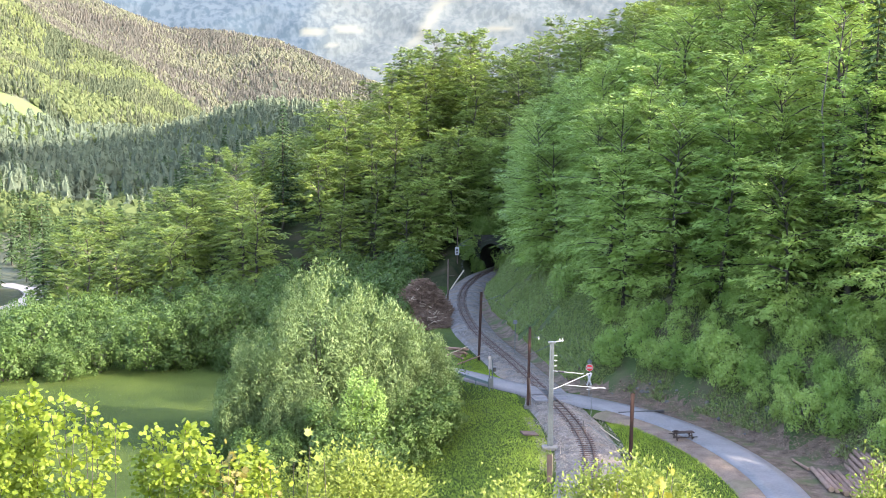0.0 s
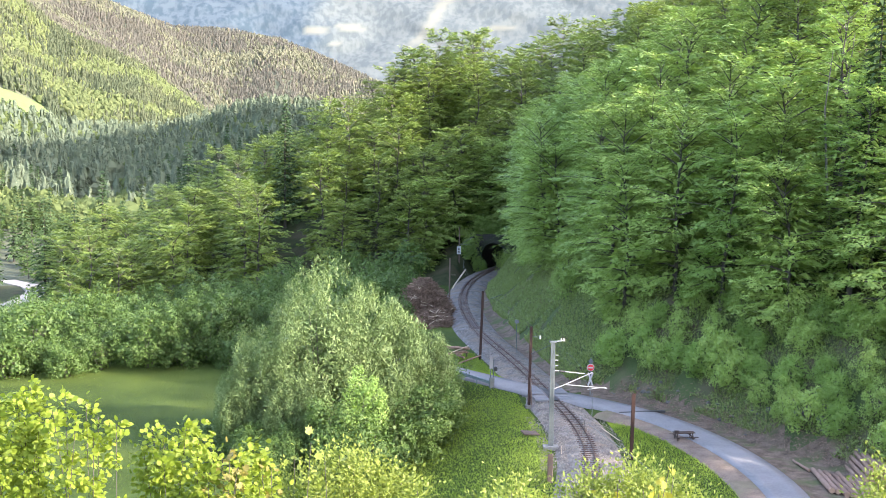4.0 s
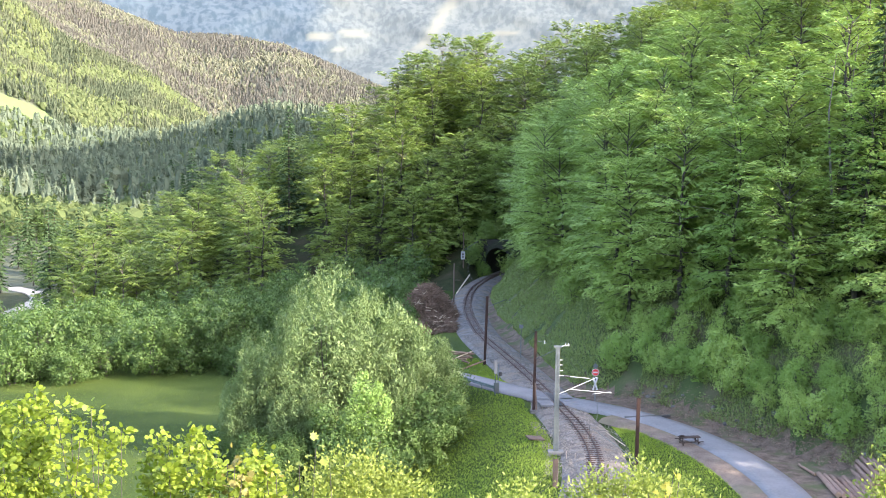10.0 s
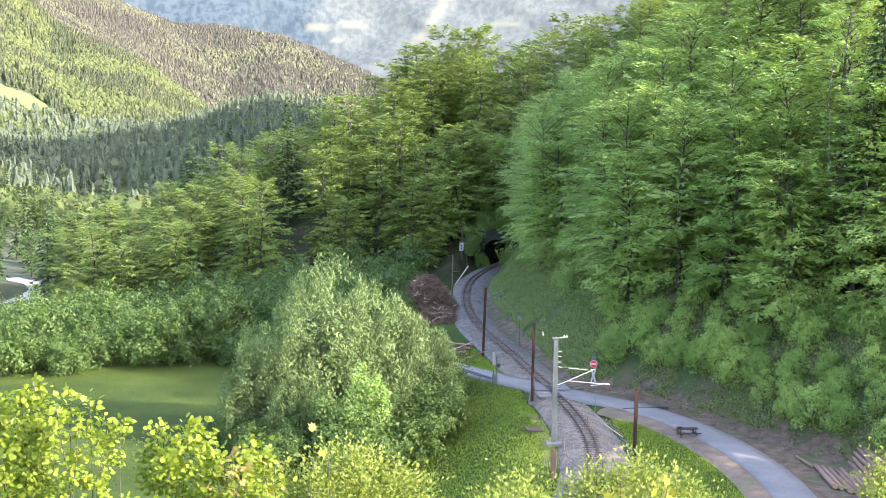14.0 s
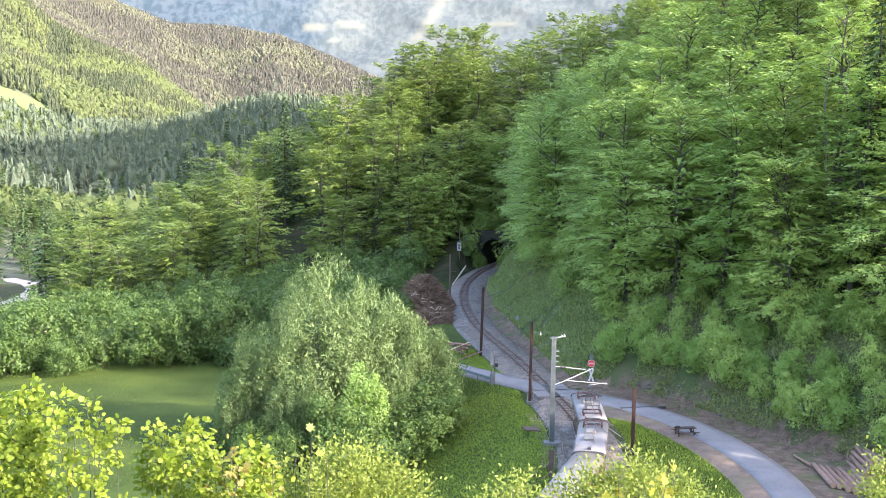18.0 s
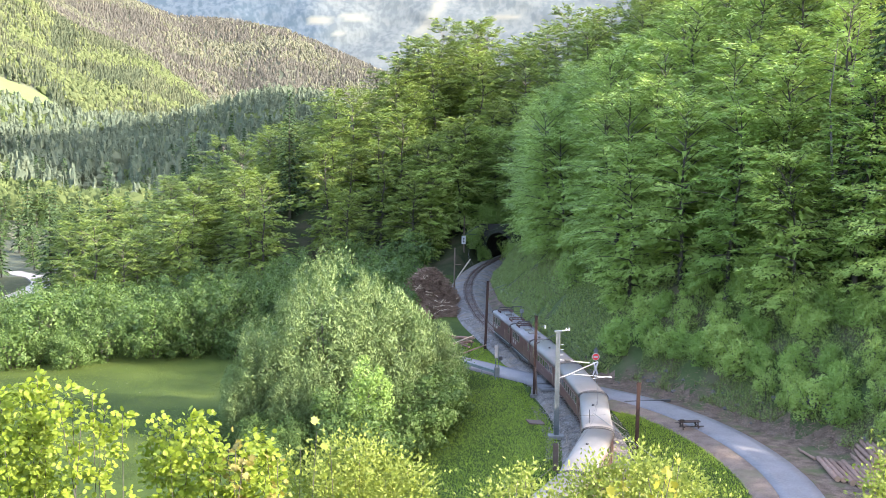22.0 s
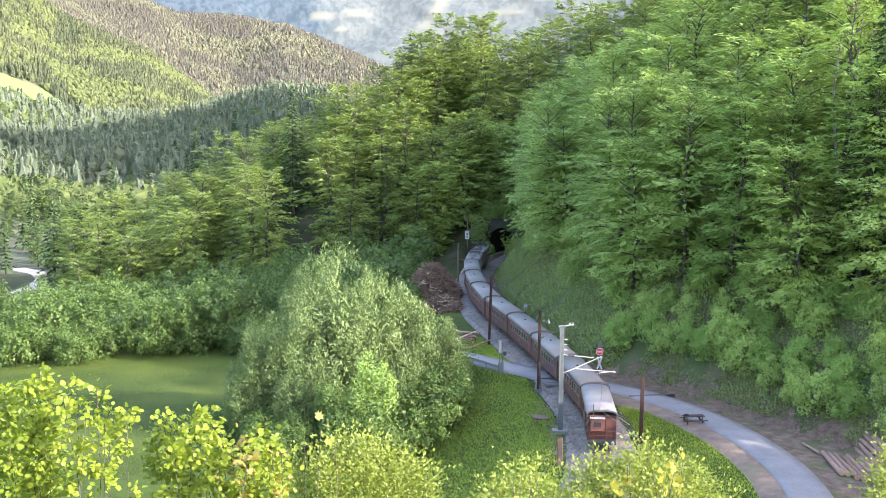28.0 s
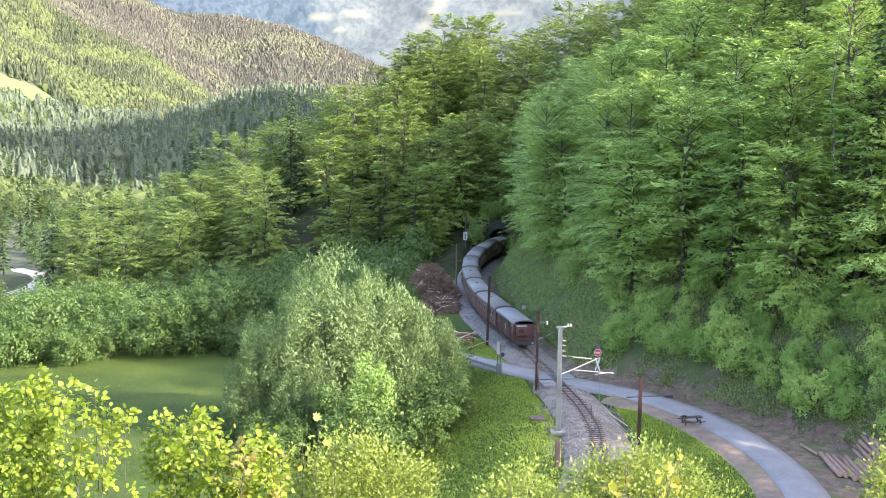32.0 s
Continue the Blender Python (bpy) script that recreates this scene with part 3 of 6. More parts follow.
    reach = wide * np.interp(g, [0, peak * 0.5, peak, 0.75, 0.92, 1], [0.62, 0.9, 1.0, 0.72, 0.42, 0.12]) * 0.52 * np.sqrt(rng.uniform(0.05, 1, k))
    az = rng.uniform(0, 6.28, k)
    h = (clear + (1 - clear) * g) * high
    ci = np.c_[np.interp(h, hs, trunk[:, 0]) + np.cos(az) * reach, np.interp(h, hs, trunk[:, 1]) + np.sin(az) * reach, h]
    c, ax = np.concatenate([c, ci]), np.concatenate([ax, unit(np.c_[np.cos(az), np.sin(az), rng.normal(-0.3, 0.3, k)])])
    nn = np.concatenate([nn, unit(rng.normal(0, 0.6, (k, 3)) + [0, 0, 0.7])])
    L = np.concatenate([L, rng.uniform(0.9, 1.5, k)])
    part("crown", mesh_of("crown", *blades(rng, c, ax, nn, L, L * plump), material), None, tree)
    return tree


def spruce(name, seed, high, wide, whorls, size, label, boughs=7):
    rng = np.random.default_rng(seed)
    tree = tagged(new(name), label, "tree")
    part("trunk", mesh_of("trunk", *tube([(0, 0, -0.8), (0.05, 0, high * 0.5), (0, 0.03, high)], [high * 0.013, high * 0.008, 0.02], 6), BARK, False), None, tree)
    cs, ds, ls = [], [], []
    for k in range(whorls):
        g = (k + 0.5) / whorls
        h = high * (0.08 + 0.92 * g)
        reach = wide * (1 - g) ** 0.85 * rng.uniform(0.8, 1.1) + 0.25
        for j in range(boughs):
            az = j * 6.28 / boughs + k * 2.1 + rng.normal(0, 0.2)
            o = np.array([math.cos(az), math.sin(az), 0])
            m = max(5, int(reach / size * 4.6))
            for q in rng.uniform(0.15, 1, m):
                cs.append(np.array([0, 0, h]) + o * reach * q + [0, 0, -0.42 * reach * q * q + 0.1 * reach * q + rng.normal(0, 0.06)] + np.array([-o[1], o[0], 0]) * rng.normal(0, 0.14 * reach))
                ds.append(o + [0, 0, -0.45 * q])
                ls.append(size * rng.uniform(0.8, 1.4))
    cs, ds = np.array(cs), unit(np.array(ds) + rng.normal(0, 0.3, (len(cs), 3)))
    nn = unit(np.tile([[0, 0, 1.0]], (len(cs), 1)) + rng.normal(0, 0.35, cs.shape))
    part("crown", mesh_of("crown", *blades(rng, cs, ds, nn, np.array(ls), np.array(ls) * 0.5, -0.2), SPRUCE), None, tree)
    return tree


def shrub(name, seed, high, wide, stems, leaves, size, aspect, material, label, upright=0.2, shoots=26, clump=1.1, tall=1.0):
    """A many-stemmed bush: fanning stems that carry leafy shoots, thick outside and loose at the edge."""
    rng = np.random.default_rng(seed)
    bush = tagged(new(name), label, "shrub")
    wood = []
    for k in range(stems):
        az, q = rng.uniform(0, 6.28), rng.uniform(0.1, 0.8)
        tip = np.array([math.cos(az) * wide * q, math.sin(az) * wide * q, high * rng.uniform(0.6, 0.85)])
        wood.append(tube([(tip[0] * 0.08, tip[1] * 0.08, -0.5), tip * [0.4, 0.4, 0.5], tip], [0.03 + high * 0.004, 0.03, 0.01], 4))
    part("woody_base", mesh_of("woody_base", *joined(wood), BARK), None, bush)
    # rounded clumps of leaves over the whole outline, down to the ground
    az, ph = rng.uniform(0, 6.28, shoots), np.arcsin(rng.uniform(-0.85, 1.0, shoots))
    swell = 1 + 0.14 * np.sin(3 * az + seed) + rng.normal(0, 0.08, shoots)
    o = np.c_[np.cos(az) * np.cos(ph), np.sin(az) * np.cos(ph), np.sin(ph)]
    mid = o * swell[:, None] * [wide * 0.78, wide * 0.78, high * 0.46] + [0, 0, high * 0.42]
    rad = clump * rng.uniform(0.65, 1.3, shoots)
    per = leaves // shoots
    d = unit(rng.normal(0, 1, (shoots * per, 3)) + np.repeat(o, per, 0) * 0.9 + [0, 0, 0.35])
    c = np.repeat(mid, per, 0) + d * np.repeat(rad, per)[:, None] * rng.uniform(0.5, 1.28, (len(d), 1)) * [1, 1, tall]
    c[:, 2] = np.maximum(c[:, 2], 0.05)
    ax = unit(np.cross(d, rng.normal(0, 1, c.shape)) + 0.5 * d + [0, 0, upright])
    nn = unit(d + rng.normal(0, 0.38, c.shape) + [0, 0, 0.3])
    k = leaves // 5  # the shaded leaves inside
    ci = unit(rng.normal(0, 1, (k, 3))) * [wide * 0.72, wide * 0.72, high * 0.44] * rng.uniform(0.55, 1, (k, 1)) + [0, 0, high * 0.42]
    ci[:, 2] = np.maximum(ci[:, 2], 0.05)
    c, ax, nn = np.concatenate([c, ci]), np.concatenate([ax, unit(rng.normal(0, 1, ci.shape))]), np.concatenate([nn, unit(rng.normal(0, 0.7, ci.shape) + unit(ci - [0, 0, high * 0.4]))])
    L = size * rng.uniform(0.7, 1.3, len(c)) * np.where(np.arange(len(c)) < len(c) - k, 1.0, 1.7)
    part("foliage", mesh_of("foliage", *blades(rng, c, ax, nn, L, L * aspect), material), None, bush)
    return bush


def scatter(rng, n, xlo, xhi, ylo, yhi, gap, keep):
    """Random places at least a gap apart that pass a test."""
    got = []
    for _ in range(n):
        p = (rng.uniform(xlo, xhi), rng.uniform(ylo, yhi))
        g = gap(*p) if callable(gap) else gap
        if keep(*p) and all((p[0] - q[0]) ** 2 + (p[1] - q[1]) ** 2 > g * g for q in got):
            got.append(p)
    return got


def toe_at(y):
    return float(np.interp(y, TOE_Y, TOE_X))


def placed(ob, x, y, turn, size=1.0, sink=0.2):
    return Matrix.LocRotScale((x, y, ground(x, y) - sink), Euler((0, 0, turn)), (size, size, size * 1.0))


PLANTED = set()


def plant(kinds, places, rng, lo=0.85, hi=1.15, sink=0.2):
    """Each kind stands at its own first place; the rest are copies."""
    for k, (x, y) in enumerate(places):
        ob = kinds[int(rng.integers(len(kinds)))] if k >= len(kinds) else kinds[k]
        m = placed(ob, x, y, rng.uniform(0, 6.28), rng.uniform(lo, hi), sink)
        if ob in PLANTED:
            copy_thing(ob, m)
        else:
            ob.matrix_basis = m
            PLANTED.add(ob)



# ---- the woods ----
rng = np.random.default_rng(5)
LAB = "broad-leaved beech with layered fresh green leaves on the slope"
front_beech = [beech("beech_tree", 10 + k, h, w, c, 40, 20, 27, 0.31, BEECH, LAB) for k, (h, w, c) in enumerate(((19, 5.6, 0.03), (22, 6.2, 0.05), (15, 5.4, 0.02), (20, 5.2, 0.04)))]
near_beech = [beech("beech_tree", 20 + k, h, w, c, 36, 16, 23, 0.40, BEECH, LAB) for k, (h, w, c) in enumerate(((20, 5.6, 0.04), (23, 6.2, 0.08), (17, 5.4, 0.04)))]
far_beech = [beech("beech_tree", 30 + k, h, w, c, 34, 13, 23, 0.50, BEECH_SHADED, LAB) for k, (h, w, c) in enumerate(((20, 6.6, 0.02), (23, 7.0, 0.03), (18, 6.2, 0.02), (21, 6.2, 0.02)))]
valley_beech = [beech("valley_tree", 40 + k, h, w, 0.05, 18, 8, 16, 0.8, SHRUB, "round broad-leaved tree, in the valley and as unseen shade planting") for k, (h, w) in enumerate(((15, 5.0), (19, 5.4)))]
valley_spruce = [spruce("valley_spruce", 45 + k, h, w, 15, 1.9, "slender dark spruce in the valley below", 6) for k, (h, w) in enumerate(((21, 3.3), (26, 3.8)))]
for ob in front_beech + near_beech + far_beech:
    tagged(ob, group="beeches of the wooded slopes")
for ob in valley_beech + valley_spruce:
    tagged(ob, group="trees in the valley")

FAR_ROAD = spline([(-150, 420), (-132, 392), (-123, 372), (-121, 356), (-126, 345), (-116, 338), (-104, 336)])


def clear_of_line(x, y, gap):
    return near(TRACK, np.array([x]), np.array([y]))[0] > gap


LIGHT_TREES = [(30.0, 127.0), (40.2, 117.5), (41.5, 126.0)]  # single paler trees that stand free at the front of the wood
SPRUCE_STAND = (-32.5, 258.0)


def open_for(x, y):
    """True where a beech does not crowd one of the single trees, nor hide it from the valley side."""
    for px, py in LIGHT_TREES:
        if math.hypot(x - px, y - py) < 4.2 or (y < py and py - y < 14 and abs(x - px * y / py) < 3.4):
            return False
    return not (-22 < y - SPRUCE_STAND[1] < 4 and abs(x - SPRUCE_STAND[0] * y / SPRUCE_STAND[1]) < 4.2)


right_front = scatter(rng, 4000, 14, 75, 86, 235, 5.4, lambda x, y: toe_at(y) + (7.0 if y > 130 else 8.5) < x < toe_at(y) + 15 and x < 0.365 * y + 5 and open_for(x, y))
right_near = scatter(rng, 5000, 14, 75, 84, 235, 6.6, lambda x, y: toe_at(y) + 16 < x < toe_at(y) + 30 and x < 0.365 * y + 7 and open_for(x, y))
right_far = scatter(rng, 5000, 20, 110, 60, 320, 10.5, lambda x, y: toe_at(y) + 31 < x < 0.40 * y + 14)
spur = scatter(rng, 9000, -118, 60, 212, 320, 8.0, lambda x, y: y > 217 + 0.10 * max(0, -x) and x > -0.318 * y and x < toe_at(min(y, 236)) + 10 + 0.6 * max(0, y - 236) and y < 304 + 0.35 * x and open_for(x, y) and clear_of_line(x, y, 6.5 if y < 236 else 0))
plant(front_beech, right_front, rng)
plant(near_beech, right_near, rng)
for q in ((13.2, 234.0), (3.0, 232.5), (-2.0, 227), (17.5, 230), (7.5, 238), (10.5, 236)):
    copy_thing(near_beech[2], placed(near_beech[2], *q, q[0] * 7, 0.85))
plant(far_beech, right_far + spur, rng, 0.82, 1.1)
in_valley = lambda x, y: -0.42 * y < x < -0.12 * y and y > 318 and 330 < math.hypot(x, y) < 760 and near(FAR_ROAD, np.array([x]), np.array([y]), 1)[0] > 8 and not (abs(x / y + 0.277) < 0.03 and y > 480) and not (-0.38 < x / y < -0.315 and y < 392)
valley = scatter(rng, 3000, -320, -40, 300, 760, 12.0, in_valley)
plant(valley_beech + valley_spruce, valley, rng, 0.75, 1.15)
# unseen trees, added on the right to shade the line and bank
unseen_shade_trees = scatter(rng, 1500, 44, 135, 24, 96, 11.5, lambda x, y: x > max(toe_at(y) + 8, 0.40 * y + 15, 58))
plant(valley_beech, [(x, y) for x, y in unseen_shade_trees], rng, 1.1, 1.35)
maple = beech("maple_tree", 90, 21, 4.6, 0.08, 34, 15, 26, 0.36, MAPLE, "bright green maple among darker beeches", 0.45)
plant([maple], LIGHT_TREES[:2] + [(49, 150)], rng, 1, 1)
ash = beech("ash_tree", 95, 26, 3.6, 0.42, 20, 9, 18, 0.34, MAPLE, "slender ash with pale stems and thin yellow-green crown", 0.6, 0.05, 3)
bar_line = [(1.1, 0.3, -0.5), (1.5, 0.2, 9.0), (0.9, 0.5, 17.0), (1.3, 0.2, 23.0)]
part("stem", mesh_of("stem", *tube(bar_line, [0.2, 0.15, 0.1, 0.04], 6), PALE_BARK, False), None, ash, "pale grey stem")
bar_line = [(-1.0, -0.3, -0.5), (-1.9, -0.2, 9.0), (-2.2, 0.1, 15.0), (-1.6, 0.0, 21.0)]
part("stem", mesh_of("stem", *tube(bar_line, [0.18, 0.14, 0.09, 0.04], 6), PALE_BARK, False), None, ash, "pale grey stem")
ash.matrix_basis = placed(ash, *LIGHT_TREES[2], 0.4)
for x, y, size in ((-1.0, 283.0, 1.12), (4.0, 286.0, 1.05), (-5.5, 284.0, 1.0), (9.0, 284.0, 1.0)):
    copy_thing(far_beech[1], placed(far_beech[1], x, y, x * 5, size))
spruces = [spruce("spruce_tree", 50, 27, 4.3, 34, 0.62, "tall dark spruce standing among beeches", 6), spruce("spruce_tree", 51, 21, 3.6, 30, 0.6, "tall dark spruce standing among beeches", 6)]
for ob in spruces:
    tagged(ob, group="dark spruces")
plant(spruces, [SPRUCE_STAND, (-34, 275), (-8.5, 289), (-11, 287), (8.7, 291), (-79, 264), (-74, 268), (-85, 262), (-60, 292), (46, 168), (43, 120)], rng, 0.95, 1.1)
bushes = [shrub("hazel_shrub", 60 + k, h, w, 9, 2700, 0.26, 0.7, SHRUB, "dense rounded green shrub at the meadow edge", 0.2, 34, 0.85) for k, (h, w) in enumerate(((5.2, 2.7), (6.2, 3.0), (4.4, 2.4)))]
for ob in bushes:
    tagged(ob, group="shrubs along the meadow")
band = scatter(rng, 6000, -88, 1, 146, 222, 4.2, lambda x, y: y > 163 + 5 * math.sin(x * 0.15) - 0.45 * max(0, x + 38) and y < 214 + 0.1 * max(0, -x) and -0.37 * y - 8 < x < min(-4.5, 0.2 * (y - 165) - 6) and clear_of_line(x, y, 9))
plant(bushes, band, rng, 0.6, 1.3)
willows = [shrub("willow_bush", 70 + k, h, w, 14, 19000, 0.30, 0.36, WILLOW, "large grey-green willow bush beside the railway", 1.0, 170, 0.85, 2.0) for k, (h, w) in enumerate(((16.5, 6.0), (13.0, 5.0), (10.0, 4.2)))]
for ob in willows:
    tagged(ob, group="willow bushes")
for kind, x, y, size in ((0, -11.5, 121.0, 1.13), (1, -16.0, 121.5, 1.05), (1, -6.5, 123.0, 1.15), (1, -3.2, 124.5, 0.95), (2, -0.6, 126.5, 0.85), (2, -19.5, 121.0, 0.95), (2, -13.5, 117.5, 1.0), (2, -4.0, 119.5, 1.0)):
    m = placed(willows[kind], x, y, 2.0 * x, size)
    if willows[kind] in PLANTED:
        copy_thing(willows[kind], m)
    else:
        willows[kind].matrix_basis = m
        PLANTED.add(willows[kind])
young_maple = shrub("young_maple", 78, 10.5, 1.9, 5, 4200, 0.27, 0.7, MAPLE, "slender bright green young maple before the willow", 0.5, 46, 0.75, 1.5)
young_maple.matrix_basis = placed(young_maple, -7.0, 112.5, 0.5)
hedge = [shrub("hazel_shrub", 80 + k, h, w, 12, 6500, 0.24, 0.75, SHRUB, "dense dark green shrub below the willow", 0.1, 40, 1.1) for k, (h, w) in enumerate(((8.0, 4.2), (6.5, 3.6), (4.6, 2.6)))]
for ob in hedge:
    tagged(ob, group="shrubs below the willows")
plant(hedge, [(-9.0, 112.0), (-3.4, 114.5), (-14.0, 113.5), (-0.4, 118.5), (-6.2, 111.4), (0.6, 122.0), (-2.0, 120), (-0.4, 130.0), (-3.0, 133)], rng, 0.9, 1.1)
plant([hedge[2]], [(-19.5, 119.5), (-17.6, 115.8), (-21.4, 123.0), (-14.6, 111.8)], rng, 0.75, 1.0)
small = [shrub("bank_shrub", 100 + k, h, w, 7, 2200, 0.19, 0.6, m, "small leafy shrub growing on the rocky bank", 0.5, 30, 0.6, 1.2) for k, (h, w, m) in enumerate(((3.6, 1.6, BEECH), (2.4, 1.4, MAPLE), (5.2, 1.7, BEECH)))]
for ob in small:
    tagged(ob, group="shrubs on the bank")
spots = scatter(rng, 3000, 16, 52, 84, 132, 2.3, lambda x, y: toe_at(y) + 1.8 < x and (y > 103.5 or x > 37.6) and x < toe_at(y) + 11 and x < 0.365 * y + 4)
spots += scatter(rng, 500, 8, 30, 132, 226, 4.5, lambda x, y: toe_at(y) + 5.5 < x < toe_at(y) + 9)
spots += [(37.5, 93), (37.0, 90), (39.5, 97)]
spots += [(7.6, 228.6), (6.4, 230.5), (8.4, 231.4), (10.0, 232.2), (12.0, 232), (14.2, 231.0), (13.2, 226.5), (5.5, 227.5)]
plant(small, spots, rng, 0.8, 1.3)


def stuff_cover(name, n, seed, place, size, material, label, high=(0.2, 0.6), lean=0.6, aspect=0.6, leafy=False):
    """Countless small plants over the ground as one object."""
    r = np.random.default_rng(seed)
    x, y = place(r, n)
    z = land(x, y)
    n = len(x)
    up = unit(np.c_[r.normal(0, lean, n), r.normal(0, lean, n), np.ones(n)])
    L = size * r.uniform(*high, n) * 2
    c = np.c_[x, y, z] + up * (L * 0.42)[:, None]
    nn = unit(np.cross(up, r.normal(0, 1, (n, 3))))
    if leafy:
        c = np.c_[x, y, z + r.uniform(0.05, 0.75, n) ** 1.5]
        up, nn = unit(np.c_[r.normal(-0.4, 1, n), r.normal(-0.2, 1, n), r.normal(-0.2, 0.3, n)]), unit(np.c_[r.normal(-0.25, 0.4, n), r.normal(-0.25, 0.4, n), np.ones(n)])
    tagged(new(name, mesh_of(name, *blades(r, c, up, nn, L, L * aspect), material)), label, "plants", kind="stuff")


def bank_places(r, n):
    y = r.uniform(86, 232, n)
    u = r.uniform(0, 1, n) ** 1.3 * 13 + 0.3
    x = np.interp(y, TOE_Y, TOE_X) + u
    bare = ripple(x, y, 2.2, 5.0) + ripple(x, y, 0.9, 1.0) * 0.6
    ok = (bare > np.where((y < 130) & (u < 1.6), -0.2, -0.85)) & (near(TRACK, x, y) > 2.9) & (near(ROAD, x, y) > 2.4)
    return x[ok], y[ok]


def slope_places(r, n):
    y = r.uniform(84, 150, n)
    x = np.interp(y, TRACK[:, 1], TRACK[:, 0]) - 3.2 - r.uniform(0, 1, n) ** 1.2 * 20
    ok = (near(ROAD, x, y) > 2.2) & (near(TRACK, x, y) > 3.0 + 0.5 * ripple(x, y, 1.3))
    return x[ok], y[ok]


def island_places(r, n):
    y = r.uniform(84, 121, n)
    x0, x1 = np.interp(y, TRACK[:, 1], TRACK[:, 0]) + 3.6, np.interp(y, ROAD[::-1, 1], ROAD[::-1, 0]) - 3.6
    x = x0 + (x1 - x0) * r.uniform(0, 1, n)
    ok = (x1 > x0) & (near(ROAD, x, y) > 3.2)
    return x[ok], y[ok]


stuff_cover("bank_plants", 80000, 1, bank_places, 0.25, COVER, "low green plants and brambles covering the steep bank", leafy=True)
stuff_cover("bank_grass", 70000, 6, bank_places, 0.62, COVER, "long arching grass and nettles on the steep bank", lean=0.55, aspect=0.16)
stuff_cover("dry_stalks", 9000, 7, bank_places, 0.7, TWIG, "dry brown stalks and twigs among the bank plants", lean=0.9, aspect=0.07)
def foot_places(r, n):
    y = r.uniform(88, 128, n)
    x = np.interp(y, TOE_Y, TOE_X) + r.normal(0.3, 1.0, n)
    ok = near(ROAD, x, y) > 1.9
    return x[ok], y[ok]


stuff_cover("leaf_litter", 5000, 4, foot_places, 0.34, TWIG, "dry leaves, chips and twigs along the foot of the bank", aspect=0.3, leafy=True)
def meadow_places(r, n):
    y = r.uniform(108, 192, n)
    x = -0.10 * y - 4 - r.uniform(0, 1, n) * 0.30 * y
    return x, y


stuff_cover("meadow_grass", 60000, 8, meadow_places, 0.16, MEADOW_BLADE, "short mown grass of the meadow", lean=0.7, aspect=0.35)
stuff_cover("meadow_flowers", 1100, 9, meadow_places, 0.07, FLOWER, "tiny pale flower heads scattered in the meadow", lean=1.0, aspect=0.9)
stuff_cover("slope_grass", 110000, 2, slope_places, 0.17, BLADE, "long bright grass on the slope below the line", lean=0.35, aspect=0.3)
stuff_cover("verge_grass", 22000, 3, island_places, 0.17, BLADE, "grass between the railway and the lane", lean=0.35, aspect=0.3)


# ---- far hills: woods, mountain ----
def tree_form(conifer, rings, sides):
    """A small far tree, height 1: ragged tiers of boughs, or a lumpy round crown."""
    if conifer:
        hs = np.linspace(0.90, 0.05, rings)
        rr = [0.17 * (1 - h) ** 0.8 * (1.2 if k % 2 == 0 else 0.62) + 0.01 for k, h in enumerate(hs)]
    else:
        hs = np.linspace(0.92, 0.06, rings)
        rr = [0.40 * math.sqrt(max(0.06, 1 - (1.9 * h - 0.85) ** 2)) for h in hs]
    t = [(0, 0, 1.0)] + [(q * math.cos(6.283 * (k + 0.5 * i) / sides), q * math.sin(6.283 * (k + 0.5 * i) / sides), h) for i, (q, h) in enumerate(zip(rr, hs)) for k in range(sides)]
    f = [(0, 1 + k, 1 + (k + 1) % sides) for k in range(sides)]
    for i in range(rings - 1):
        for k in range(sides):
            a, b, c, d = 1 + i * sides + k, 1 + i * sides + (k + 1) % sides, 1 + (i + 1) * sides + k, 1 + (i + 1) * sides + (k + 1) % sides
            f += [(a, c, b), (b, c, d)]
    return np.array(t), np.array(f)


DARK_STANDS = [(-0.308, 0.050, 0.010, 0.013), (-0.318, 0.004, 0.008, 0.009), (-0.306, -0.010, 0.008, 0.009), (-0.329, 0.016, 0.006, 0.006), (-0.262, 0.018, 0.022, 0.006), (-0.348, 0.022, 0.016, 0.004)]


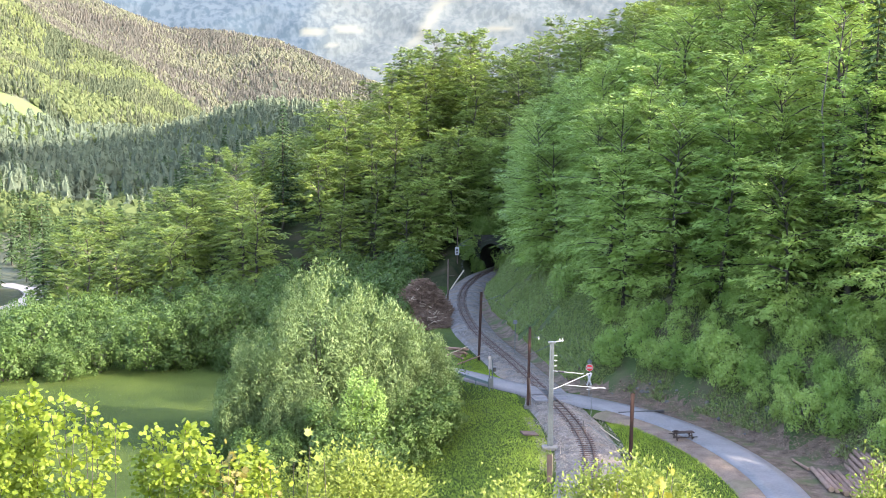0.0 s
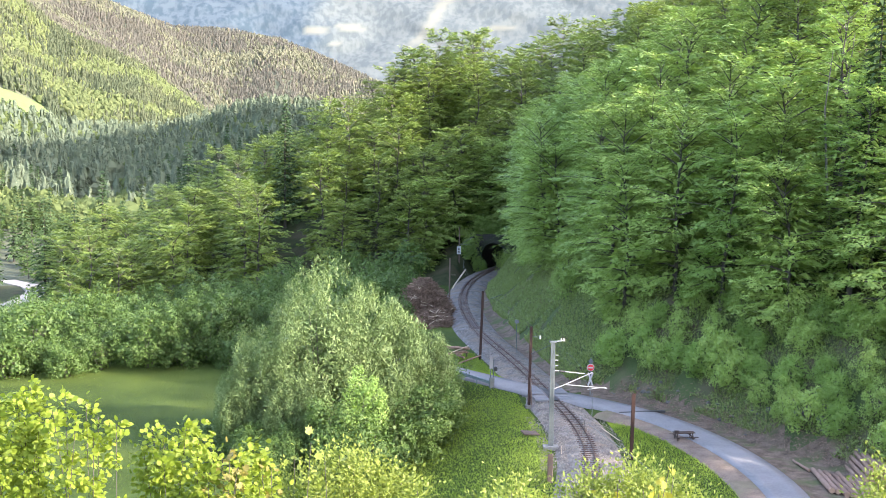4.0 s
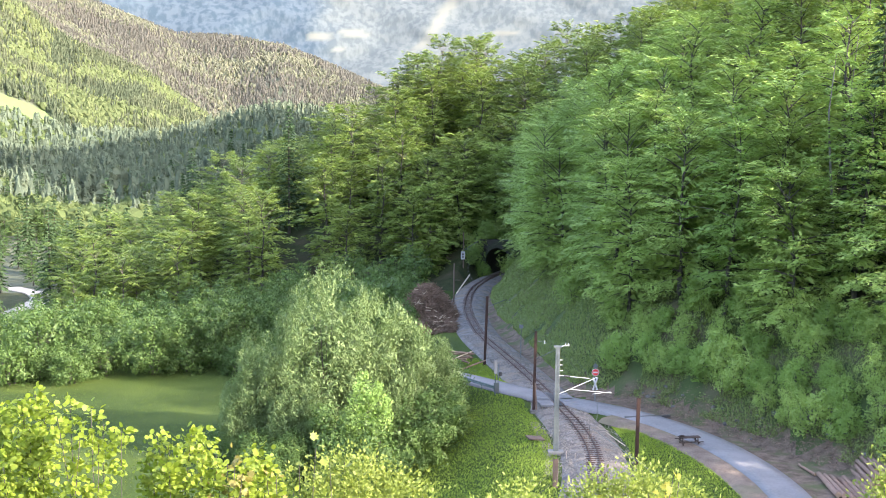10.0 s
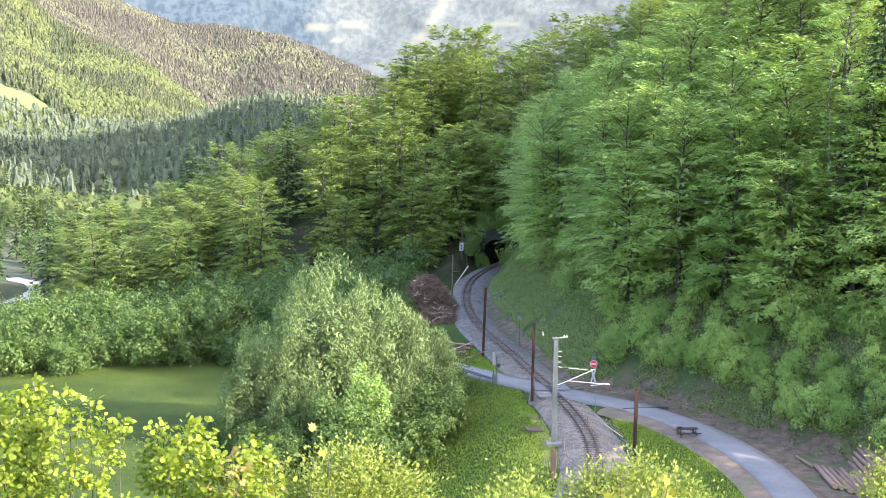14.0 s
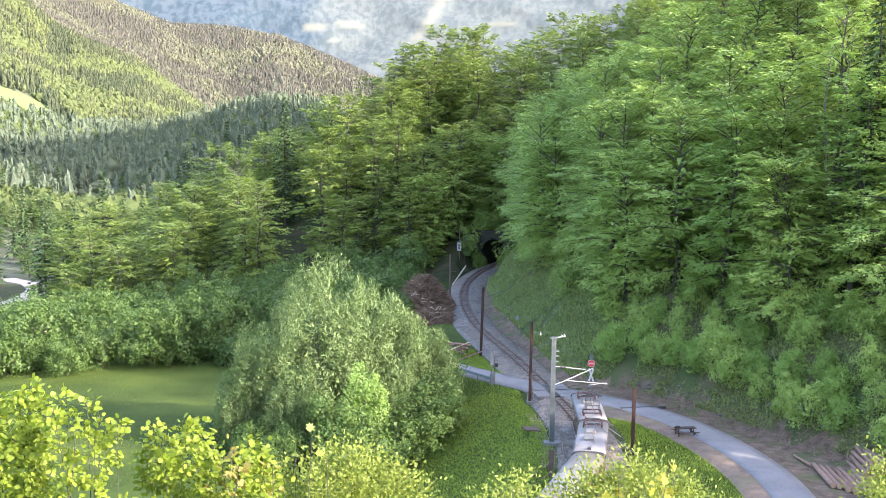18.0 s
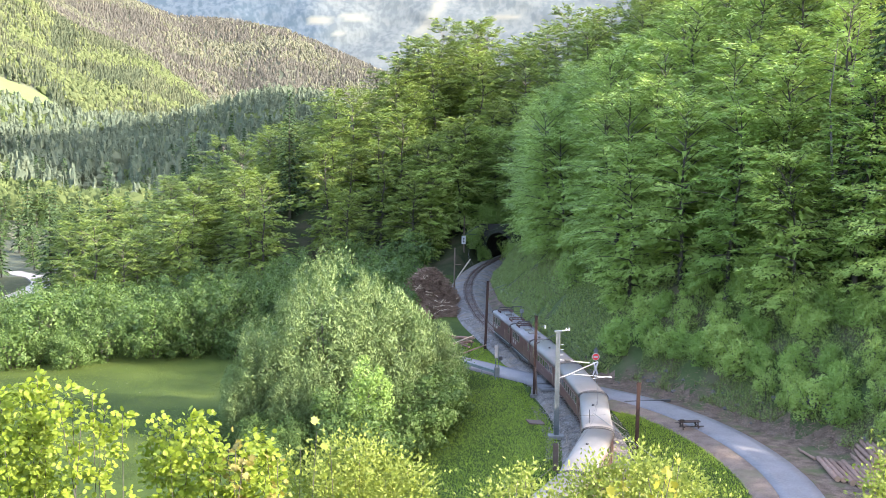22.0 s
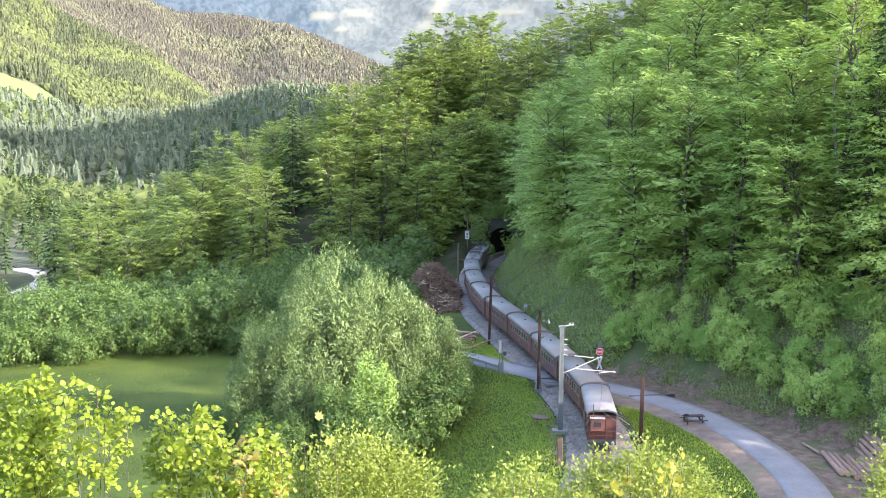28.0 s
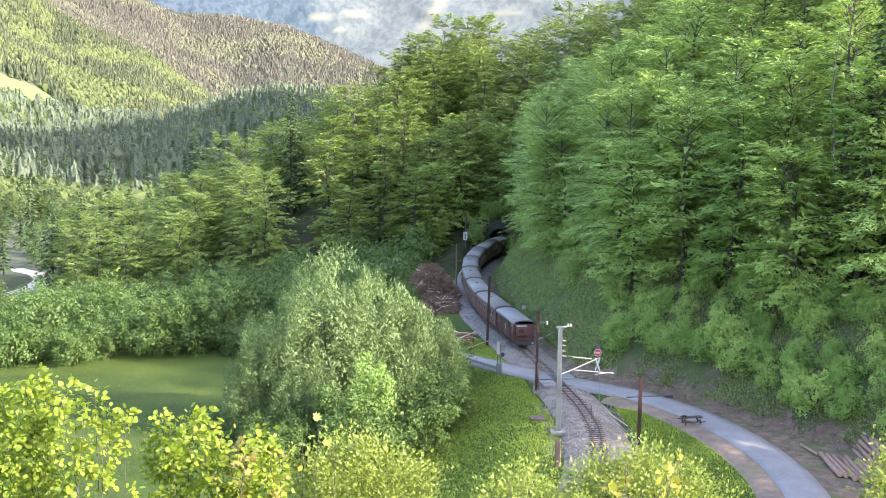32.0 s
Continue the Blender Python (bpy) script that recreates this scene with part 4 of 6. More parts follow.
def far_wood(name, n, seed, bears, ranges, conifer, material, label, high, share, rings=4, sides=5, tufts=0):
    """Thousands of small ragged trees over one hill as one object; tone gives each tree its own shade of green."""
    r = np.random.default_rng(seed)
    b = r.uniform(*bears, n)
    R = np.sqrt(r.uniform(ranges[0] ** 2, ranges[1] ** 2, n))
    y = R / np.sqrt(1 + b * b)
    x = b * y
    z = land(x, y)
    stand = ripple(x, y, 55, 7) + 0.8 * ripple(x, y, 21, 2) + r.normal(0, 0.45, n)
    inside = np.zeros(n, bool)  # close stands of old spruce
    for cb, cs, wb, ws in DARK_STANDS:
        inside |= (np.hypot((b - cb) / wb, ((z + 6 - 29.3) / R - cs) / ws) < 1 + r.normal(0, 0.2, n)) & (R > 1100) & (R < 2000)
    stand = stand + 4 * inside
    ok = ((stand > share) if conifer else (stand <= share)) & ~pasture(b, (z + 5 - 29.3) / R, R, x, y) & ~pasture(b, (z - 29.3) / R, R, x, y)
    x, y, z, inside = x[ok], y[ok], z[ok], inside[ok]
    m = len(x)
    tall = r.uniform(*high, m) * (1.0 if conifer else 0.8)
    own = np.clip(0.5 + 0.22 * ripple(x, y, 33, 5) + r.normal(0, 0.26, m), 0, 1) * np.where(inside, 0.05, 1.0)
    t, f = tree_form(conifer, rings, sides)
    v = t[None] + r.normal(0, 0.022 if conifer else 0.065, (m, len(t), 3))
    fat = r.uniform(0.8, 1.3, m)[:, None]
    w = r.uniform(0, 6.28, m)
    cw, sw = np.cos(w)[:, None], np.sin(w)[:, None]
    v = np.stack([(v[:, :, 0] * cw - v[:, :, 1] * sw) * fat, (v[:, :, 0] * sw + v[:, :, 1] * cw) * fat, v[:, :, 2]], -1) * tall[:, None, None]
    v += np.stack([x, y, z - 0.6], -1)[:, None]
    verts, tones = [v.reshape(-1, 3)], [np.repeat(own, len(t))]
    faces = [(f[None] + (np.arange(m) * len(t))[:, None, None]).reshape(-1, 3)]
    if tufts:  # the nearer crowns carry loose sprays
        k = tufts
        h = r.uniform(0.06, 0.97, (m, k, 1)) if conifer else r.uniform(0.1, 1.0, (m, k, 1))
        rad = (0.20 * (1 - h) ** 0.85 + 0.01) if conifer else 0.42 * np.sqrt(np.maximum(0.05, 1 - (1.9 * h - 0.9) ** 2))
        az = r.uniform(0, 6.28, (m, k, 1))
        o = np.concatenate([np.cos(az), np.sin(az), np.zeros_like(az)], -1)
        c = (o * rad * r.uniform(0.75, 1.1, (m, k, 1)) + np.concatenate([np.zeros((m, k, 2)), h], -1)) * tall[:, None, None] + np.stack([x, y, z - 0.6], -1)[:, None]
        o, c = o.reshape(-1, 3), c.reshape(-1, 3)
        d = unit(o + [0, 0, -0.5] + r.normal(0, 0.25, o.shape)) if conifer else unit(np.cross(o, r.normal(0, 1, o.shape)))
        nn = unit(np.array([[0, 0, 1.0]]) + 0.6 * o + r.normal(0, 0.3, o.shape))
        L = np.repeat(tall, k) * (0.13 if conifer else 0.15) * r.uniform(0.6, 1.4, m * k)
        bv, bf = blades(r, c, d, nn, L, L * (0.55 if conifer else 0.8))
        faces.append(bf + m * len(t))
        verts.append(bv)
        tones.append(np.repeat(np.clip(np.repeat(own, k) + r.normal(0, 0.12, m * k), 0, 1), 3))
    me = mesh_of(name, np.concatenate(verts), np.concatenate(faces), material)
    me.attributes.new("tone", "FLOAT", "POINT").data.foreach_set("value", np.concatenate(tones).astype(np.float32))
    tagged(new(name, me), label, "forest", kind="stuff")


FR_DIR, FR_RIGHT = along(FAR_ROAD)
fr_z = land(FAR_ROAD[:, 0], FAR_ROAD[:, 1]) + 0.35
far_road_profile = [(-3.4, -1.5), (-3.2, 0.0), (3.2, 0.0), (3.4, -1.5)]
tagged(new("dirt_road", mesh_of("dirt_road", *sweep(FAR_ROAD, FR_RIGHT, far_road_profile, lift=fr_z), surf("pale_gravel", (0.24, 0.22, 0.19), (0.32, 0.295, 0.26), 0.3, 0.95))),
       "pale gravel forest road far below in the valley", "road", kind="structure")
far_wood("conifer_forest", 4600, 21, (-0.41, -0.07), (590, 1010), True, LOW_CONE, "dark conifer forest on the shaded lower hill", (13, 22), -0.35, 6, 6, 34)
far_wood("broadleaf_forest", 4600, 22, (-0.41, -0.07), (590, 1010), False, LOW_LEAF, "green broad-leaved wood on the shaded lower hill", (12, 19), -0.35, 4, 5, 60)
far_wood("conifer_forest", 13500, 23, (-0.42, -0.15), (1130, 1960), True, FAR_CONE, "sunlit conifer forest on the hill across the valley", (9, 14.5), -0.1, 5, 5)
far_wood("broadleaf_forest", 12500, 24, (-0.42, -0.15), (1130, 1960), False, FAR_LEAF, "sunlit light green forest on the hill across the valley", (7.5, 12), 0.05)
far_wood("ridge_forest", 22000, 25, (-0.42, -0.01), (2200, 3000), True, RIDGE_CONE, "brownish conifer forest on the far ridge, pale from haze in its colour", (10, 15), -0.35, 4, 4)
far_wood("ridge_larches", 17000, 26, (-0.42, -0.01), (2200, 3000), False, RIDGE_LEAF, "green wood on the far ridge, pale from haze in its colour", (9, 14), -0.2, 3, 4)


def mountain():
    nb, ns = 300, 90
    b = np.linspace(-0.75, 0.75, nb)
    s = np.linspace(-0.06, 0.20, ns)
    B, S = np.meshgrid(b, s)
    gully = np.abs(ripple(B * 2600 - S * 2600, S * 900, 70, 2))
    R = 3900 + 850 * (S + 0.06) / 0.26 + 40 * gully + 16 * ripple(B * 2600, S * 5000, 37, 5) + 7 * ripple(B * 2600, S * 5000, 13, 1)
    y = R / np.sqrt(1 + B * B)
    v = np.stack([B * y, y, 29.3 + S * R], -1).reshape(-1, 3)
    i, j = np.meshgrid(np.arange(ns - 1), np.arange(nb - 1), indexing="ij")
    a = (i * nb + j).ravel()
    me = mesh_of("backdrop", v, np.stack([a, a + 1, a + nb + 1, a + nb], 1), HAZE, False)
    wob = 0.003 * ripple(B * 2600, S * 5000, 22, 3)
    # tone blends the right-hand part towards the paler, hazier colours
    tone = smooth(-0.115, -0.075, B + 0.25 * (S - 0.06) + 2.5 * wob)
    clearing = np.zeros_like(B)
    for cb, cs, wb, ws in ((-0.101, 0.064, 0.009, 0.0035), (-0.074, 0.066, 0.012, 0.0024), (-0.085, 0.056, 0.006, 0.0016), (0.050, 0.069, 0.012, 0.002)):
        clearing = np.maximum(clearing, smooth(1.2, 0.85, np.hypot((B - cb) / wb, (S - cs + 0.6 * wob) / ws)))
    line = (B + 0.018) - 0.62 * (S - 0.056)
    clearing = np.maximum(clearing, smooth(0.0075, 0.003, np.abs(line + wob)) * smooth(0.045, 0.06, S))
    me.attributes.new("tone", "FLOAT", "POINT").data.foreach_set("value", tone.ravel().astype(np.float32))
    me.attributes.new("meadow", "FLOAT", "POINT").data.foreach_set("value", clearing.ravel().astype(np.float32))
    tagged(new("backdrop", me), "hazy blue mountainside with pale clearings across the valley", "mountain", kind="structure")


mountain()

# ---- the tunnel ----
turn = math.degrees(math.atan2(-MOUTH_DIR[0], MOUTH_DIR[1]))
portal = tagged(new("tunnel_portal"), "old stone tunnel portal with a dark arched mouth", "tunnel", kind="structure")
portal.matrix_basis = pose(MOUTH[0], MOUTH[1], 0, 0, 0, turn)
ARCH = [(-2.3, -0.9), (-2.3, 2.4)] + [(-2.3 * math.cos(a), 2.4 + 2.5 * math.sin(a)) for a in np.linspace(0.18, math.pi - 0.18, 13)] + [(2.3, 2.4), (2.3, -0.9)]


def arch_wall():
    outer = [(-3.7, -0.9), (-3.7, 2.4)] + [(-3.7 + 7.4 * k / 12, 6.2) for k in range(13)] + [(3.7, 2.4), (3.7, -0.9)]
    v, f, n = [], [], len(ARCH)
    for y in (-0.5, 0.5):
        v += [(x, y, z) for x, z in ARCH] + [(x, y, z) for x, z in outer]
    for k in range(n - 1):
        f += [(k, k + 1, n + k + 1, n + k), (2 * n + k + 1, 2 * n + k, 3 * n + k, 3 * n + k + 1), (k + 1, k, 2 * n + k, 2 * n + k + 1), (n + k, n + k + 1, 3 * n + k + 1, 3 * n + k)]
    return mesh_of("facing_wall", v, f, MASONRY)


part("facing_wall", arch_wall(), None, portal)
for k in range(17):
    a0, a1 = math.pi * k / 17 + 0.012, math.pi * (k + 1) / 17 - 0.012
    v = [(-r * math.cos(a), y, 2.4 + r * 1.06 * math.sin(a)) for y in (-0.62, -0.3) for a in (a0, a1) for r in (2.32, 2.86)]
    part("arch_stone", mesh_of("arch_stone", v, [(0, 1, 3, 2), (4, 6, 7, 5), (0, 4, 5, 1), (2, 3, 7, 6), (1, 5, 7, 3), (0, 2, 6, 4)], MASONRY), None, portal)
bm = box(bmesh.new(), -3.8, 3.8, -0.6, 0.6, 6.18, 6.38, 0.04)
part("coping", bm, MASONRY, portal)
lining = [(-2.35, -0.9)] + [(x * 1.02, z) for x, z in ARCH[1:-1]] + [(2.35, -0.9)]
tagged(new("tunnel_lining", mesh_of("tunnel_lining", *sweep(TRACK, T_RIGHT, lining, mouth, i1), SOOT)), "dark soot-stained lining inside the tunnel", "tunnel", kind="structure")

# ---- sleepers ----
tie_bm = box(bmesh.new(), -0.78, 0.78, -0.11, 0.11, -0.26, -0.128)
tie_me = bpy.data.meshes.new("sleeper")
tie_bm.to_mesh(tie_me)
tie_bm.free()
tie_me.materials.append(TIE)
start = float(np.interp(83, TRACK[:, 1], T_LEN))
for k in range(235):
    s = start + 0.66 * k
    q = (float(np.interp(s, T_LEN, TRACK[:, 0])), float(np.interp(s, T_LEN, TRACK[:, 1])))
    h = int(np.searchsorted(T_LEN, s))
    ob = new("sleeper", tie_me)
    ob.parent = rails
    ob.matrix_basis = pose(q[0], q[1], random.uniform(-0.012, 0.008), 0, 0, math.degrees(math.atan2(-T_DIR[h, 0], T_DIR[h, 1])) + random.uniform(-1.2, 1.2))

# ---- level crossing ----
deck = tagged(new("crossing_deck"), "dark worn planks filling the level crossing between the rails", "level crossing", kind="structure")
cs = float(np.interp(125.6, TRACK[:, 1], T_LEN))
for off, wide in ((-1.25, 1.5), (0.0, 0.6), (1.25, 1.5)):
    for k in range(6):
        s = cs - 2.6 + 0.9 * k
        h = int(np.searchsorted(T_LEN, s))
        bm = box(bmesh.new(), off - wide / 2, off + wide / 2, -0.43, 0.43, -0.2, 0.012, 0.02)
        ob = part("plank", bm, DARK if off == 0 else ASPHALT, deck)
        ob.matrix_basis = pose(TRACK[h, 0], TRACK[h, 1], 0, 0, 0, math.degrees(math.atan2(-T_DIR[h, 0], T_DIR[h, 1])))
# a narrow dark bar set flush across the lane
bm = box(bmesh.new(), -2.4, 2.4, -0.16, 0.16, -0.25, -0.002, 0.01)
cross_strip = tagged(new("drain_channel"), "narrow dark strip across the lane", "drain", kind="structure")
part("strip_plate", bm, DARK, cross_strip)
cross_strip.matrix_basis = pose(20.6, 118.6, 0, 0, 0, 12)


# ---- masts, poles and wires ----
def pole(name, x, y, high, radius, material, label, lean=(0, 0), z=None, sides=7, steel=False):
    g = ground(x, y) if z is None else z
    ob = tagged(new(name), label, "pole")
    ob.matrix_basis = pose(x, y, g - 0.4)
    bm = bmesh.new()
    if steel:
        for a in (-1, 1):
            box(bm, -radius, radius, a * radius - 0.012, a * radius + 0.012, 0, high + 0.4)
        box(bm, -0.012, 0.012, -radius, radius, 0, high + 0.4)
        bmesh.ops.transform(bm, matrix=Matrix.Shear("XY", 4, (lean[0] / high, lean[1] / high)), verts=bm.verts)
    else:
        rod(bm, (0, 0, 0), (lean[0], lean[1], high + 0.4), radius, radius * 0.75, sides)
    part("shaft", bm, material, ob)
    return ob


def bar(ob, name, pts, r, material, label=""):
    return part(name, mesh_of(name, *tube(pts, [r] * len(pts), 6), material, False), None, ob, label)


mast = tagged(new("catenary_mast"), "new galvanised lattice mast carrying the overhead line arms", "mast")
mast.matrix_basis = pose(10.42, 106.9, -0.5)
bm = box(bmesh.new(), -0.7, 0.7, -0.5, 0.5, -1.4, 0.12, 0.03)
part("concrete_base", bm, CONCRETE, mast, "pale square concrete foot")
for sx in (-1, 1):
    bm = box(bmesh.new(), sx * 0.16 - 0.075, sx * 0.16 + 0.075, -0.13, 0.13, 0.0, 9.55, 0.01)
    bmesh.ops.transform(bm, matrix=Matrix.Shear("XY", 4, (-sx * 0.006, 0)), verts=bm.verts)
    part("channel", bm, ZINC, mast)
part("web", box(bmesh.new(), -0.1, 0.1, -0.09, 0.03, 0.0, 9.5), ZINC, mast)
for k in range(15):
    bm = box(bmesh.new(), -0.2, 0.2, -0.145, -0.125, 0.7 + k * 0.6, 0.80 + k * 0.6)
    part("batten", bm, ZINC, mast)
bm = box(bmesh.new(), -0.35, 0.35, -0.16, 0.16, 9.5, 9.68, 0.02)
part("head_plate", bm, ZINC, mast)
bar(mast, "top_arm", [(0.1, 0, 9.6), (1.05, 0.05, 9.75)], 0.05, WHITE)
for dx in (0.7, 0.95):
    bm = rod(bmesh.new(), (dx, 0.02, 9.66), (dx, 0.02, 9.93), 0.06, 0.04, 10)
    part("insulator", bm, WHITE, mast, "white porcelain insulator")
for k, z in enumerate((8.4, 7.95, 7.45)):
    bm = rod(bmesh.new(), (0.24, -0.05, z), (0.50, -0.05, z), 0.05, 0.035, 10)
    part("insulator", bm, WHITE, mast, "white porcelain insulator")
bar(mast, "tie_rod", [(-0.15, 0, 9.35), (-1.6, 0.3, 8.55)], 0.03, ZINC)
bar(mast, "back_insulator", [(-1.6, 0.3, 8.55), (-1.9, 0.35, 8.40)], 0.07, DARK)
bar(mast, "upper_tube", [(0.2, 0, 7.0), (2.9, 0.1, 6.72)], 0.04, WHITE)
bm = rod(bmesh.new(), (0.6, 0.01, 6.96), (1.15, 0.03, 6.9), 0.09, 0.09, 10)
part("insulator", bm, DARK, mast)
bar(mast, "strut_tube", [(0.2, 0, 5.35), (0.9, 0.02, 5.62), (3.6, 0.1, 6.85)], 0.04, WHITE)
bar(mast, "steady_arm", [(1.25, 0.05, 5.72), (4.9, 0.1, 5.42)], 0.04, WHITE)
bar(mast, "registration_arm", [(3.2, 0.1, 5.3), (4.8, 0.1, 5.52)], 0.03, WHITE)

p1 = pole("rusty_pole", 17.15, 103.6, 5.9, 0.14, RUST, "old rust-brown steel pole beside the line", (0.05, 0), steel=True)
p2 = pole("rusty_pole", 9.55, 122.2, 8.5, 0.13, RUST, "tall rust-brown pole at the level crossing", (0.1, 0), steel=True)
bm = box(bmesh.new(), -0.35, 0.35, -0.3, 0.3, 0.1, 0.75, 0.05)
part("stone_foot", bm, STONE, p2)
part("wooden_splint", rod(bmesh.new(), (0.32, 0.0, 0.2), (0.10, -0.14, 3.6), 0.09, 0.08, 7), OLD_WOOD, p2, "pale wooden splint strapped to the pole")
bar(p2, "bracket", [(0.1, 0, 7.9), (1.2, 0, 7.75)], 0.03, ZINC)
bm = rod(bmesh.new(), (1.0, 0, 7.6), (1.0, 0, 7.95), 0.08, 0.06, 8)
part("insulator", bm, WHITE, p2)
p3 = pole("rusty_pole", 5.35, 146.2, 8.5, 0.15, RUST, "tall dark rust-brown pole inside the curve", (0.22, 0), steel=True)
bar(p3, "bracket", [(0.2, 0, 7.6), (2.6, 0.3, 8.5)], 0.035, ZINC)
p4 = pole("thin_grey_pole", 9.95, 149.2, 4.5, 0.06, ZINC, "thin grey signal post at the foot of the bank")
bm = box(bmesh.new(), -0.25, 0.25, -0.1, 0.1, 4.5, 4.95, 0.03)
part("post_head", bm, GREY_PAINT, p4)
p5 = pole("wooden_pole", 2.0, 193, 6.9, 0.15, OLD_WOOD, "old wooden pole beside the heap of branches")
bar(p5, "crossarm", [(-0.1, 0, 4.6), (1.0, 0, 4.6)], 0.06, OLD_WOOD)
p6 = pole("portal_mast", 4.0, 223.5, 6.6, 0.13, OLD_WOOD, "wooden mast with cantilever before the tunnel")
bar(p6, "cantilever", [(0.1, 0, 3.6), (2.6, 0.3, 5.2)], 0.06, ZINC)
bar(p6, "stay", [(0.1, 0, 3.7), (2.3, 0.3, 3.6)], 0.04, ZINC)
bar(p6, "crossarm", [(-0.1, 0, 5.5), (0.8, 0, 5.5)], 0.05, OLD_WOOD)
bm = box(bmesh.new(), -0.45, 0.3, -0.2, -0.14, 1.9, 3.4, 0.02)
board = part("sign_board", bm, WHITE, p6, "white distance board with dark bars")
for z in (2.35, 2.85):
    bm = box(bmesh.new(), -0.22, 0.07, -0.225, -0.204, z - 0.16, z + 0.16)
    part("dark_bar", bm, DARK, board)
p7 = tagged(new("leaning_beam"), "pale squared beam leaning beside the track", "beam")
bar(p7, "beam", [(2.6, 205, -0.4), (4.9, 211, 2.0)], 0.13, TWIG_PALE)
p8 = pole("short_post", 9.45, 97.0, 2.3, 0.20, OLD_WOOD, "short dark steel post with one pale face in the grass", steel=True)
bm = box(bmesh.new(), 0.205, 0.225, -0.14, 0.14, 0.4, 2.7)
part("pale_face", bm, TWIG_PALE, p8)

wire = tagged(new("contact_wire"), "thin overhead contact wire above the track", "wire", kind="structure")
w0 = int(np.argmin(np.hypot(TRACK[:, 0] + 11, TRACK[:, 1] - 50)))
for z, nm in ((5.15, "contact_line"), (5.95, "carrier_line")):
    seg = TRACK[w0:mouth + 10:6]
    sag = np.zeros(len(seg)) if z < 5.5 else -0.25 * np.sin(np.arange(len(seg)) * 0.27) ** 2
    part(nm, mesh_of(nm, *tube(np.c_[seg, z + sag if z < 5.5 else (5.3 + 0.6) + sag], [0.013] * len(seg), 4), DARK), None, wire)
# slanting wire, run as a guy wire to an assumed ground anchor
arm = tagged(new("pull_off_arm"), "slim guy wire from the overhead line down to the ground", "catenary arm")
bar(arm, "guy_strand", [(11.6, 90.0, 6.0), (13.5, 88.0, 4.95), (23.0, 78.4, -0.4)], 0.022, ZINC)
bar(arm, "cross_rod", [(10.4, 90.2, 5.75), (12.6, 90.6, 5.75)], 0.012, DARK)
bm = rod(bmesh.new(), (11.3, 90.2, 5.2), (11.3, 90.2, 6.25), 0.03, 0.03, 6)
part("dropper", bm, DARK, arm)


# ---- crossing signs, rail and barrier ----
def disc(bm, x, y0, y1, z, r, sides=20):
    return rod(bm, (x, y0, z), (x, y1, z), r, r, sides)


sign = tagged(new("stop_sign"), "red and white round stop sign with crossing boards on a post", "road sign")
sign.matrix_basis = pose(16.35, 126.4, 0, 0, 0, -8)
part("post", rod(bmesh.new(), (0, 0, -0.5), (0, 0, 3.75), 0.05, 0.05, 8), ZINC, sign)
part("grey_disc", disc(bmesh.new(), 0, -0.09, -0.06, 3.38, 0.25), ZINC, sign, "grey back of a round sign")
part("white_rim", disc(bmesh.new(), 0, -0.075, -0.045, 2.72, 0.40, 20), WHITE, sign, "white sign rim")
red = part("red_disc", disc(bmesh.new(), 0, -0.10, -0.06, 2.72, 0.35, 8), RED, sign, "red octagonal sign face")
part("white_bar", box(bmesh.new(), -0.24, 0.24, -0.112, -0.102, 2.64, 2.80), WHITE, red)
for a in (-1, 1):
    bm = box(bmesh.new(), -0.085, 0.085, -0.07, -0.05, -0.72, 0.72, 0.0, Matrix.Translation((0, -0.03 * (a + 2), 1.5)) @ Matrix.Rotation(a * 0.34, 4, "Y"))
    part("cross_board", bm, WHITE, sign, "white crossing board")
box_sign = tagged(new("crossing_post"), "pair of grey posts with a white board at the level crossing", "crossing signal")
box_sign.matrix_basis = pose(6.0, 128.8, ground(6.0, 128.8), 0, 0, 20)
for dx in (-0.12, 0.22):
    part("post", rod(bmesh.new(), (dx, 0, -0.4), (dx, 0, 3.7 if dx < 0 else 3.3), 0.06, 0.05, 8), ZINC, box_sign)
part("white_board", box(bmesh.new(), -0.30, 0.06, -0.12, -0.07, 2.3, 3.75, 0.02), GREY_PAINT, box_sign, "pale board seen from behind")
part("lamp_hood", box(bmesh.new(), 0.28, 0.62, -0.15, 0.25, 2.0, 2.45, 0.06), DARK, box_sign, "black signal lamp hood")
part("cabinet", box(bmesh.new(), -0.25, 0.3, -0.14, 0.14, 0.2, 1.3, 0.03), ZINC, box_sign)

guard = tagged(new("guard_rail"), "dark green steel guard rail along the lane", "guard rail")
g0, g1 = np.array((-1.2, 139.0)), np.array((5.9, 128.7))
for k in range(6):
    q = g0 + (g1 - g0) * k / 5
    zb = ground(*q)
    part("post", rod(bmesh.new(), (q[0], q[1], zb - 0.6), (q[0], q[1], 0.62), 0.06, 0.06, 6), GREEN_STEEL, guard)
gl = np.stack([g0 + (g1 - g0) * k / 20 for k in range(21)])
gt = (g1 - g0) / np.linalg.norm(g1 - g0)
gr = np.tile([[gt[1], -gt[0]]], (21, 1))
part("beam", mesh_of("beam", *sweep(gl, gr, [(0.06, 0.28), (0.13, 0.36), (0.06, 0.46), (0.13, 0.56), (0.06, 0.64), (0.05, 0.64), (0.05, 0.28), (0.06, 0.28)]), GREEN_STEEL), None, guard)

